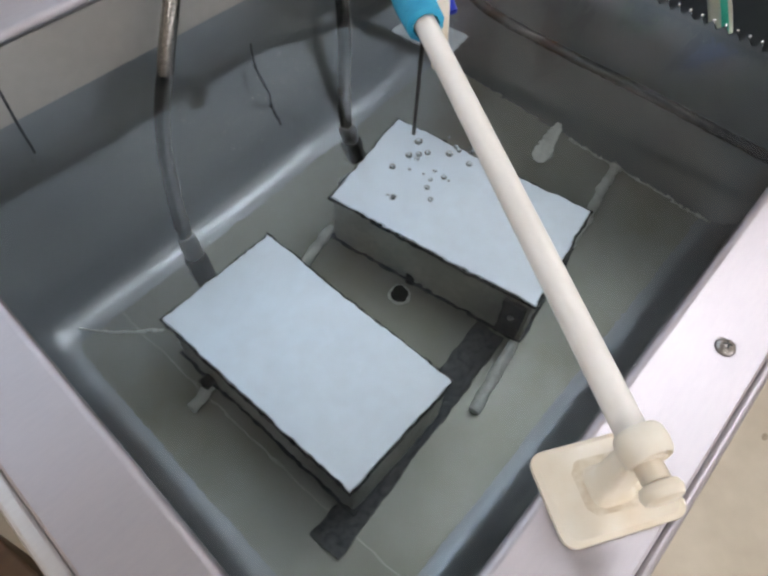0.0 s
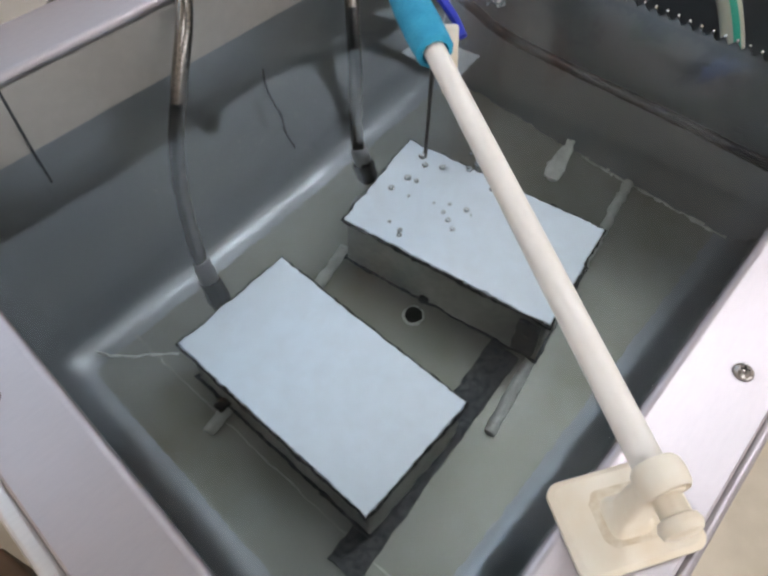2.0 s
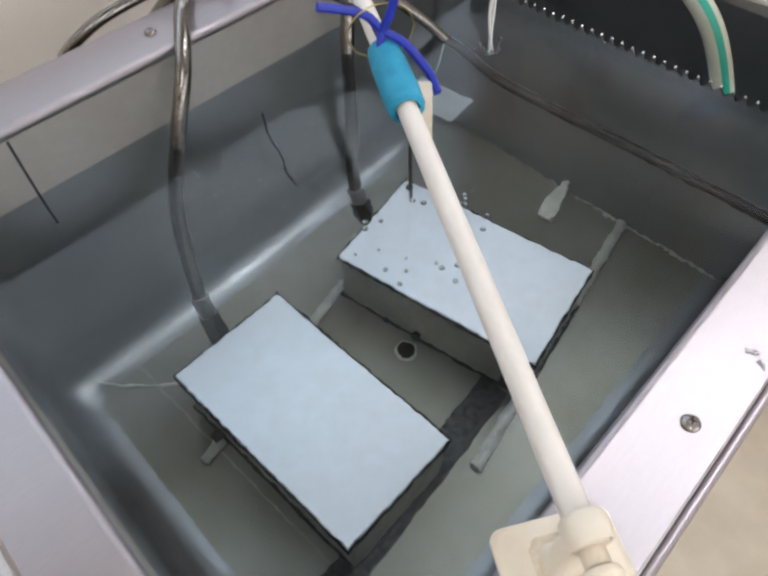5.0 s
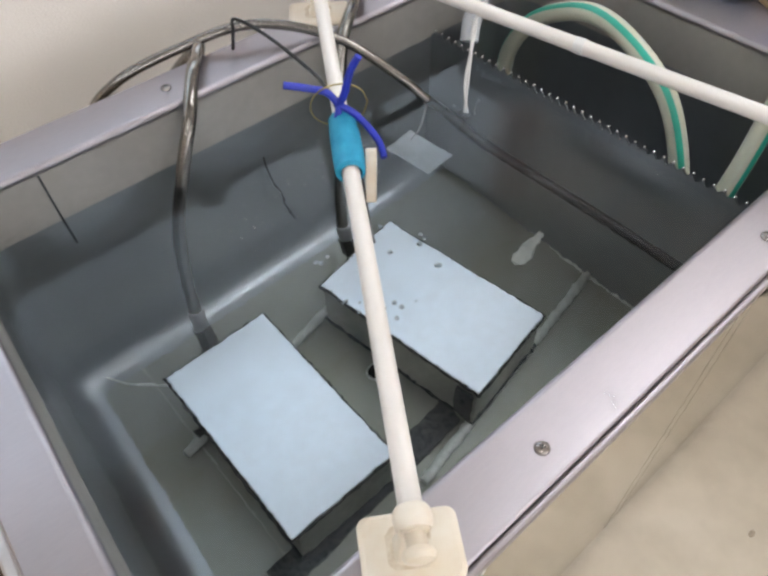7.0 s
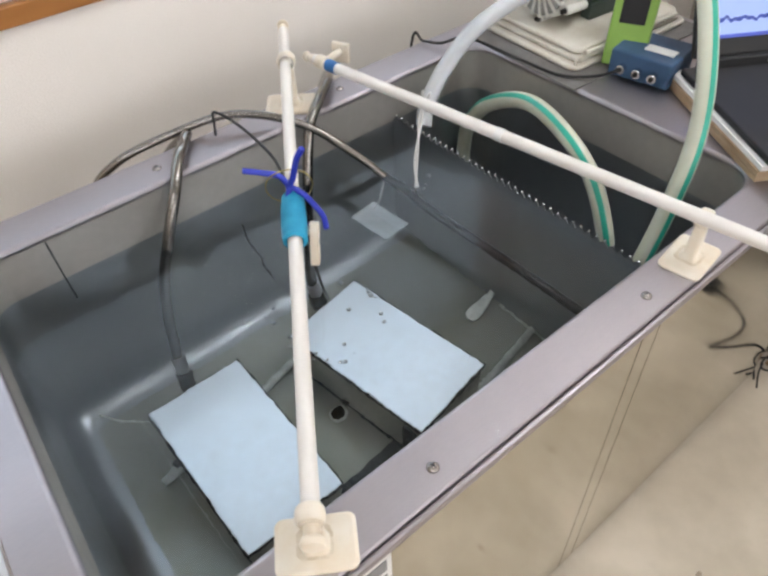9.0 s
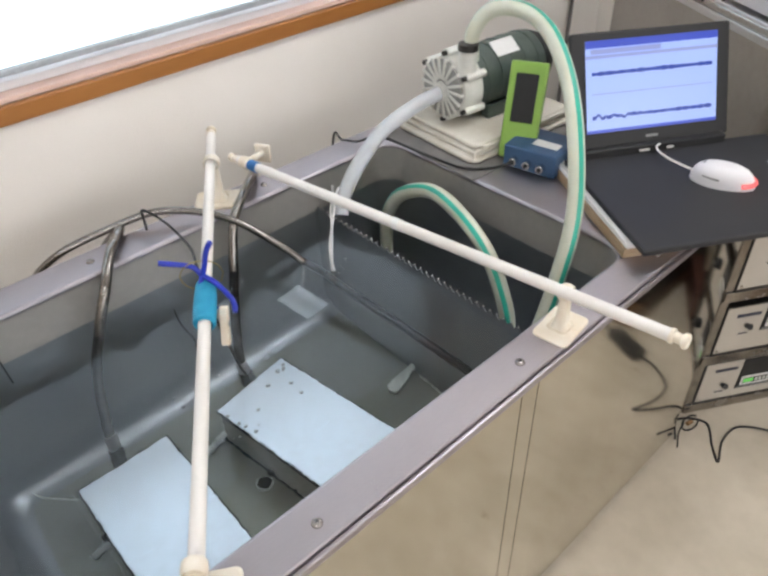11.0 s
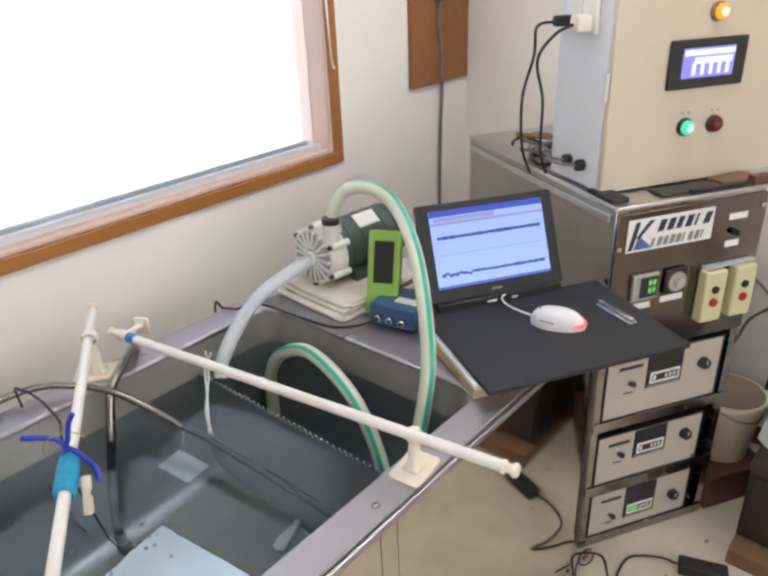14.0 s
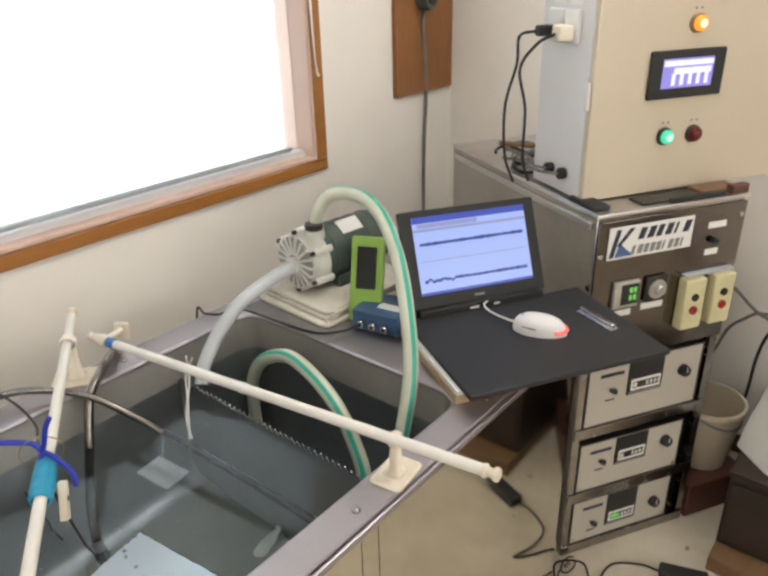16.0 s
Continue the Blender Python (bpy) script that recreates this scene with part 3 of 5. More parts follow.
def hook_stand(m, label, post=0.055):
    """A square adhesive plate with a post that carries the rod in a ring."""
    s = thing("rod_stand", label, "rod stand", m, "cream rod stands")
    part("base_plate", skin([[(x, y, 0) for x, y in rounded(-0.040, 0.040, -0.029, 0.029, 0.009)], [(x, y, 0.003) for x, y in rounded(-0.040, 0.040, -0.029, 0.029, 0.009)], [(x, y, 0.0045) for x, y in rounded(-0.036, 0.036, -0.026, 0.026, 0.008)]]), CREAM, s)
    bm = skin([[(x, y, z) for x, y in rounded(-w, w, -d, d, min(w, d) * 0.6)] for z, w, d in ((0.0045, 0.014, 0.013), (0.012, 0.0105, 0.009), (post - 0.012, 0.0095, 0.0075), (post - 0.004, 0.0085, 0.0065))])
    part("post", bm, CREAM, s)
    stain = skin([[(x + 0.002 * noise.noise((x * 200, y * 200, 1)), y + 0.002 * noise.noise((y * 200, x * 200, 4)), 0.0047) for x, y in rounded(-0.0185, 0.0165, -0.0165, 0.0175, 0.008)]])
    part("grime_ring", stain, DIRT, s, "brown grime round the post")
    bm = bmesh.new()
    n, k = 20, 8
    rows = []
    for i in range(n):
        a = 2 * math.pi * i / n
        row = []
        for j in range(k):
            b = 2 * math.pi * j / k
            rr = 0.0120 + 0.0025 * math.cos(b)
            row.append(bm.verts.new((rr * math.cos(a), 0.0085 * math.sin(b), post + 0.006 + rr * math.sin(a))))
        rows.append(row)
    for i in range(n):
        for j in range(k):
            bm.faces.new((rows[i][j], rows[(i + 1) % n][j], rows[(i + 1) % n][(j + 1) % k], rows[i][(j + 1) % k]))
    part("ring", bm, CREAM, s)
    return s


def end_cap(a, b, r, parent):
    """A turned plastic knob on the end of a rod, pointing from a to b."""
    a, b = Vector(a), Vector(b)
    d = (b - a).normalized()
    bm = rod(a, a + d * 0.006, r * 1.25, seg=18, bevel=0.001)
    rod(a + d * 0.006, a + d * 0.016, r * 0.85, seg=18, bm=bm)
    rod(a + d * 0.016, a + d * 0.0265, r * 1.3, seg=18, bm=bm, bevel=0.0045)
    part("end_cap", bm, CREAM, parent, "cream plastic end knob")


NEAR_A, NEAR_B = Vector((0.3083, 0.010, 0.8556)), Vector((0.815, 0.794, 0.888))
FAR_A, FAR_B = Vector((0.9377, -0.150, 0.8783)), Vector((0.8198, 0.7056, 0.8631))


def rods():
    r = thing("cross_rod", "white plastic rod across the tank with a teal foam grip", "rod")
    part("pipe", rod(NEAR_A, NEAR_B, 0.0092, seg=20), WHITEPLASTIC, r)
    end_cap(NEAR_A, NEAR_A + (NEAR_A - NEAR_B), 0.0092, r)
    end_cap(NEAR_B, NEAR_B + (NEAR_B - NEAR_A), 0.0080, r)
    g = thing("foam_grip", "teal ribbed foam sleeve tied round the rod with dark blue wire", "foam sleeve")
    a, b = NEAR_A.lerp(NEAR_B, 0.394), NEAR_A.lerp(NEAR_B, 0.491)
    bm = bmesh.new()
    d = (b - a).normalized()
    q = d.to_track_quat("Z", "Y").to_matrix()
    loops = []
    for i, (s, rr) in enumerate(((0, 0.011), (0.03, 0.0155), (0.3, 0.0165), (0.7, 0.016), (0.96, 0.0145), (1, 0.011))):
        c = a.lerp(b, s)
        loops.append([c + q @ Vector((math.cos(t) * rr * (1 + 0.05 * (k % 2)), math.sin(t) * rr * (1 + 0.05 * (k % 2)), 0)) for k, t in enumerate(2 * math.pi * j / 24 for j in range(24))])
    part("sleeve", skin(loops, bm), TEAL, g)
    k = Vector((0.553, 0.392, 0.893))
    for pts in ((k, k + Vector((-0.006, 0.012, 0.012)), (0.530, 0.410, 0.915), (0.506, 0.424, 0.923)), (k, k + Vector((0.004, -0.006, 0.016)), (0.563, 0.382, 0.935), (0.570, 0.376, 0.952)),
                (k, (0.562, 0.372, 0.885), (0.572, 0.350, 0.860), (0.565, 0.332, 0.850)), (k, (0.540, 0.382, 0.872), (0.536, 0.372, 0.858), (0.548, 0.352, 0.852))):
        part("wire_tie", tube(pts, 0.0042, 8, 6), BLUETIE, g, "dark blue plastic tie")
    ring = [k + Vector((0.027 * math.cos(t), -0.016 * math.cos(t), 0.026 * math.sin(t))) for t in [2 * math.pi * i / 10 for i in range(11)]]
    part("wire_ring", tube(ring, 0.0009, 6, 4), BRONZE, g, "thin brass wire loop")
    p = thing("probe", "thin dark needle probe hanging into the water", "probe")
    part("needle", rod((0.536, 0.341, 0.850), (0.577, 0.368, 0.66), 0.0021, seg=8), DARKMETAL, p)
    part("sleeve", rod((0.536, 0.340, 0.872), (0.550, 0.358, 0.835), 0.004, seg=10), CREAM, p)
    c = thing("peg", "cream plastic peg clipped under the foam grip", "peg", look((0.548, 0.334, 0.862), (0.533, 0.318, 0.815)))
    for y in (-0.0035, 0.0035):
        part("jaw", box(-0.006, 0.006, y - 0.003, y + 0.003, -0.052, 0.006, 0.0012), CREAM, c)
    part("spring", rod((-0.0065, 0, -0.02), (0.0065, 0, -0.02), 0.0045, seg=12), CHROME, c)
    r = thing("cross_rod", "white plastic rod across the tank near the weir", "rod")
    part("pipe", rod(FAR_A, FAR_B, 0.0092, seg=20), WHITEPLASTIC, r)
    end_cap(FAR_A, FAR_A + (FAR_A - FAR_B), 0.0088, r)
    end_cap(FAR_B, FAR_B + (FAR_B - FAR_A), 0.0070, r)
    part("tape_band", rod(FAR_B.lerp(FAR_A, 0.038), FAR_B.lerp(FAR_A, 0.064), 0.0106, seg=20), BLUEBAND, r, "blue tape band")
    c = FAR_B.lerp(FAR_A, 0.022)
    part("clip_ring", rod(FAR_B.lerp(FAR_A, 0.010), FAR_B.lerp(FAR_A, 0.034), 0.0125, seg=20, bevel=0.002), CREAM, r, "cream clip ring")
    part("clip_arm", rod(c + Vector((0.010, 0, 0.001)), c + Vector((0.044, 0.006, 0.004)), 0.0065, seg=12), CREAM, r)
    part("clip_plate", box(-0.004, 0.004, -0.017, 0.017, -0.024, 0.014, 0.003), CREAM, r, "upright cream clip plate", m=pose(c.x + 0.047, c.y + 0.007, c.z + 0.006, 0, 0, 28))
    part("tape_band", rod(FAR_A.lerp(FAR_B, 0.53), FAR_A.lerp(FAR_B, 0.545), 0.0102, seg=20), PAPER, r, "white tape band")
    rot = math.degrees(math.atan2(NEAR_B.y - NEAR_A.y, NEAR_B.x - NEAR_A.x)) - 90
    hook_stand(pose(0.309, 0.012, RIMZ, 0, 0, rot), "cream plastic stand stuck on the front rim")
    hook_stand(pose(0.757, 0.700, RIMZ, 0, 0, rot - 4) @ Matrix.Scale(1.15, 4), "cream plastic stand stuck on the back rim", 0.0675)
    rot = math.degrees(math.atan2(FAR_B.y - FAR_A.y, FAR_B.x - FAR_A.x)) - 90
    hook_stand(pose(0.926, 0.004, RIMZ, 0, 0, rot), "cream plastic stand stuck on the front rim beside the weir", 0.062)
    s = thing("thread", "loose white thread hanging from the rod into the water", "thread")
    part("strand", tube(((0.888, 0.478, 0.866), (0.872, 0.486, 0.83), (0.862, 0.478, 0.78), (0.842, 0.463, 0.70)), 0.0022, 6), PAPER, s)
    part("strand", tube(((0.884, 0.492, 0.866), (0.880, 0.490, 0.81), (0.852, 0.476, 0.75), (0.846, 0.460, 0.70)), 0.0022, 6), PAPER, s)
    c = thing("probe_cable", "thin black cable looping from the back rim to the foam grip", "cable")
    part("sheath", tube(((0.600, 0.70, 0.806), (0.592, 0.675, 0.845), (0.588, 0.655, 0.874), (0.600, 0.60, 0.868), (0.590, 0.50, 0.872), (0.560, 0.42, 0.895), (0.550, 0.39, 0.885)), 0.0024, 8), BLACK, c)


def plumbing():
    braided_hose(((0.47, 0.80, 0.55), (0.52, 0.79, 0.72), (0.562, 0.738, 0.805), (0.540, 0.700, 0.814), (0.513, 0.665, 0.814), (0.474, 0.622, 0.782), (0.432, 0.605, 0.705), (0.402, 0.590, 0.60), (0.385, 0.570, 0.50), (0.374, 0.548, 0.432)), "braided steel hose running over the rim down to the first box", ends=(((0.374, 0.548, 0.436), (0.366, 0.512, 0.372)),))
    braided_hose(((0.87, 0.81, 0.55), (0.875, 0.80, 0.70), (0.872, 0.752, 0.795), (0.848, 0.711, 0.816), (0.795, 0.664, 0.816), (0.744, 0.628, 0.797), (0.716, 0.606, 0.740), (0.697, 0.588, 0.68), (0.672, 0.560, 0.60), (0.655, 0.545, 0.50), (0.648, 0.534, 0.432)), "braided steel hose running over the rim down to the second box", ends=(((0.648, 0.534, 0.436), (0.646, 0.512, 0.372)),))
    braided_hose(((0.36, 0.80, 0.55), (0.39, 0.79, 0.72), (0.44, 0.765, 0.787), (0.54, 0.74, 0.814), (0.64, 0.700, 0.829), (0.73, 0.63, 0.803), (0.79, 0.555, 0.747), (0.822, 0.518, 0.705)), "braided steel hose arching from the back rim into the water", 0.0072)
    h = thing("dark_hose", "dark rubber hose continuing under water along the weir", "hose")
    part("hose_wall", tube(((0.818, 0.522, 0.710), (0.844, 0.502, 0.660), (0.874, 0.465, 0.590), (0.887, 0.360, 0.570), (0.891, 0.210, 0.570), (0.893, 0.055, 0.566)), 0.0090, 12, 10), BLACK, h)
    p = thing("test_plate", "small bright steel plate hung by a wire under the surface", "plate", pose(0.803, 0.518, 0.55, 0, 0, 6))
    part("sheet", box(-0.030, 0.030, -0.046, 0.046, -0.001, 0.001, 0.0004), TESTPLATE, p)
    part("wire", tube(((0.012, 0.030, 0.0), (0.016, 0.012, 0.06), (0.018, 0.002, 0.16)), 0.0010, 6), PAPER, p)
    striped_hose(((1.13, 0.622, 0.42), (1.13, 0.622, 0.58), (1.125, 0.605, 0.65), (1.115, 0.548, 0.725), (1.10, 0.445, 0.780), (1.085, 0.350, 0.772), (1.07, 0.264, 0.728), (1.06, 0.207, 0.645), (1.055, 0.19, 0.58), (1.055, 0.185, 0.42)), "milky hose with a green stripe looped in the overflow compartment", arc=(-128, -92), start=Vector((-0.6, -0.7, 0.6)))
    striped_hose(((1.305, 0.530, 0.975), (1.305, 0.530, 1.03), (1.322, 0.500, 1.078), (1.335, 0.430, 1.088), (1.310, 0.345, 1.068), (1.255, 0.255, 1.010), (1.190, 0.180, 0.92), (1.145, 0.140, 0.82), (1.095, 0.128, 0.70), (1.055, 0.13, 0.58), (1.04, 0.14, 0.42)), "milky green-striped hose arching from the pump into the tank", arc=(-128, -92), start=Vector((-0.75, -0.6, 0.3)))
    h = thing("clear_hose", "cloudy clear hose from the pump inlet down into the tank", "hose")
    part("hose_wall", tube(((1.262, 0.579, 0.903), (1.19, 0.584, 0.893), (1.10, 0.590, 0.865), (1.03, 0.590, 0.815), (0.975, 0.578, 0.765), (0.955, 0.565, 0.735)), 0.0155, 14, 10), CLEARHOSE, h)


def immersed():
    transducer("transducer_box", pose(0.3675, 0.338, FLOORZ, 0, 0, 0), "flat steel transducer box lying square on the tank floor", 0.168, 0.297, 0.009, 0.092, False)
    transducer("transducer_box", pose(0.658, 0.336, FLOORZ, 0, 0, 9), "flat steel transducer box lying askew on the tank floor", 0.170, 0.300)
    for a, b in (((0.252, 0.423), (0.57, 0.487)), ((0.484, 0.164), (0.945, 0.239))):
        s = thing("spacer_bar", "pale round spacer bar under the boxes", "bar", group="spacer bars")
        part("bar", rod((*a, FLOORZ + 0.0078), (*b, FLOORZ + 0.0078), 0.0078, seg=12, bevel=0.001), SPACER, s)
    p = thing("ballast_strip", "dark grey pitted metal strip on the tank floor", "metal strip")
    bm = bmesh.new()
    n, rows = 14, []
    for i in range(n + 1):
        x = 0.244 + 0.35 * i / n
        yc = 0.192 + 0.026 * i / n
        j = 0.003 * noise.noise((x * 60, 0, 0))
        rows.append([bm.verts.new((x, yc + s * 0.021 + j * s, z)) for s, z in ((-1, FLOORZ + 0.001), (-1, FLOORZ + 0.006), (1, FLOORZ + 0.006), (1, FLOORZ + 0.001))])
    for a, b in zip(rows, rows[1:]):
        for k in range(4):
            bm.faces.new((a[k], a[(k + 1) % 4], b[(k + 1) % 4], b[k]))
    bm.faces.new(rows[0]), bm.faces.new(rows[-1])
    part("strip", bm, PITTED, p)
    w = thing("wedge", "pale tapered metal scrap on the tank floor", "metal scrap")
    half = [(0.0, 0.0), (0.03, 0.65), (0.10, 0.95), (0.22, 1.0), (0.40, 0.80), (0.62, 0.52), (0.84, 0.28), (1.0, 0.10)]
    line = [(u, v) for u, v in half] + [(u, -v) for u, v in reversed(half[1:])]
    w.matrix_basis = pose(0.872, 0.337, FLOORZ, 0, -9, 9)
    part("blade", skin([[(u * 0.105 * k, v * 0.0150 * k, z) for u, v in line] for z, k in ((0.004, 0.97), (0.006, 1.0), (0.010, 1.0), (0.012, 0.95))]), SPACER, w)
    part("prop", box(0.050, 0.075, -0.004, 0.004, -0.008, 0.004), DARKPLATE, w)


def pump():
    s = thing("folded_cloth", "stack of folded beige cloth under the pump", "cloth", pose(1.385, 0.545, RIMZ, 0, 0, -4))
    for i, (w, d) in enumerate(((0.33, 0.25), (0.30, 0.235), (0.29, 0.225))):
        z = 0.002 + i * 0.0115
        bm = bmesh.new()
        loops = []
        for k in range(9):
            a = radians(-90 + 180 * k / 8)
            e = 0.005 * math.cos(a)
            loops.append([(x + 0.004 * noise.noise((x * 20, y * 20, i)), y + 0.004 * noise.noise((y * 20, x * 20, i + 5)), z + 0.0055 + 0.0055 * math.sin(a)) for x, y in rounded(-w / 2 - e, w / 2 + e, -d / 2 - e, d / 2 + e, 0.02, 5)])
        skin(loops, bm)
        bm.faces.new([v for v in bm.verts if abs(v.co.z - z) < 1e-6][:len(loops[0])])
        part("fold", bm, TOWEL, s)
    roll = [(-0.150 + 0.006 * math.cos(q) * (1 + q / 6), -0.119 - 0.002, 0.020 + 0.006 * math.sin(q) * (1 + q / 6)) for q in [0.7 * k for k in range(11)]]
    part("fold_edge", tube(roll, 0.0028, 6, 4), TOWEL, s)
    part("fold_edge", tube(((-0.14, -0.1245, 0.033), (-0.05, -0.1255, 0.030), (0.06, -0.124, 0.033), (0.13, -0.122, 0.031)), 0.0045, 8), TOWEL, s)
    b = thing("newspaper", "thin grey board under the cloth on the deck", "board", pose(1.36, 0.53, RIMZ, 0, 0, -3))
    part("sheet", box(-0.19, 0.20, -0.15, 0.135, 0, 0.002), GREYCABLE, b)
    p = thing("pump", "magnetic drive pump with a pale ribbed head and dark green motor", "pump", pose(1.262, 0.578, RIMZ + 0.036, 0, 0, -6) @ Matrix.Scale(1.1, 4))
    c = 0.070
    bm = rod((0.01, 0, c), (0.055, 0, c), 0.062, 0.066, 32, bevel=0.003)
    head = part("pump_head", bm, PUMPCAST, p)
    for i in range(18):
        a = 2 * math.pi * i / 18
        part("rib", box(-0.0065, 0.0025, 0.018, 0.060, -0.0028, 0.0028, 0.001), PUMPCAST, head, m=pose(0.007, 0, c) @ Matrix.Rotation(a, 4, "X") @ pose(0, 0, 0, 0, 0, 0))
    for i in range(6):
        a = 2 * math.pi * (i + 0.5) / 6
        y, z = 0.067 * math.cos(a), c + 0.067 * math.sin(a)
        part("bolt", rod((0.012, y, z), (0.06, y, z), 0.008, seg=10), PUMPCAST, head)
        part("bolt_head", rod((0.005, y, z), (0.012, y, z), 0.0055, seg=6), DARKMETAL, head)
    part("face_recess", rod((0.0035, 0, c), (0.0095, 0, c), 0.056, seg=28), RECESS, head)
    part("inlet", rod((-0.006, 0.0, c - 0.005), (0.012, 0.0, c - 0.005), 0.0175, seg=18), PUMPCAST, head)
    part("outlet", rod((0.030, -0.042, c + 0.02), (0.030, -0.042, c + 0.078), 0.020, 0.017, 18), PUMPCAST, head)
    part("hose_clamp", rod((0.030, -0.042, c + 0.080), (0.030, -0.042, c + 0.092), 0.0195, seg=18), DARKMETAL, head)
    part("motor", rod((0.056, 0, c), (0.235, 0, c), 0.062, seg=32, bevel=0.004), MOTOR, p, "dark green-grey motor housing")
    part("motor_cap", rod((0.236, 0, c), (0.268, 0, c), 0.062, 0.050, 28, bevel=0.006), BLACK, p)
    for k in range(5):
        part("cooling_fin", rod((0.075 + k * 0.034, 0, c), (0.079 + k * 0.034, 0, c), 0.0635, seg=32), MOTOR, p)
    part("name_label", box(0.11, 0.17, -0.064, -0.0615, c - 0.005, c + 0.03), PAPER, p, "white rating label", m=Matrix.Translation((0, 0, c)) @ Matrix.Rotation(radians(-52), 4, "X") @ Matrix.Translation((0, 0, -c)))
    for y in (-0.045, 0.045):
        part("foot", box(0.08, 0.22, y - 0.012, y + 0.012, 0, 0.028, 0.003), MOTOR, p)
    m = thing("panel_meter", "lime green framed meter with a dark display", "meter", pose(1.295, 0.385, RIMZ + 0.004, 0, 0, -64))
    tilt = Matrix.Rotation(radians(-19), 4, "X")
    part("case", box(-0.038, 0.038, -0.012, 0.012, 0.0, 0.195, 0.004), LIME, m, m=tilt)
    part("display", box(-0.023, 0.023, -0.0145, -0.0122, 0.075, 0.172, 0.002), BLACK, m, "black display", m=tilt)
    part("stand", box(-0.02, 0.02, 0.012, 0.06, 0.0, 0.01, 0.002), LIME, m)
    b = thing("blue_interface_box", "small blue signal interface box with round connectors", "interface box", pose(1.262, 0.330, RIMZ, 0, 0, -80))
    part("case", box(-0.058, 0.058, 0, 0.105, 0.004, 0.052, 0.004), BLUEBOX, b)
    for x in (-0.03, 0.0, 0.03):
        k = part("connector", rod((x, -0.014, 0.024), (x, 0, 0.024), 0.0085, seg=16, bevel=0.001), CHROME, b)
        part("connector_core", rod((x, -0.0155, 0.024), (x, -0.0142, 0.024), 0.0045, seg=12), BLACK, k)
    part("type_label", box(-0.01, 0.045, 0.03, 0.055, 0.0525, 0.0532), PAPER, b, "white sticker")
    for x in (-0.045, 0.045):
        part("foot", box(x - 0.006, x + 0.006, 0.01, 0.09, 0, 0.0038), BLACK, b)
    c = thing("signal_cable", "thin black cable lying over the end deck", "cable")
    part("sheath", tube(((1.245, 0.355, 0.825), (1.215, 0.385, 0.812), (1.18, 0.44, 0.806), (1.15, 0.52, 0.82), (1.12, 0.62, 0.835), (1.10, 0.675, 0.812), (1.09, 0.715, 0.806), (1.09, 0.75, 0.79), (1.09, 0.78, 0.5)), 0.0028, 8), BLACK, c)


SLANT = -31


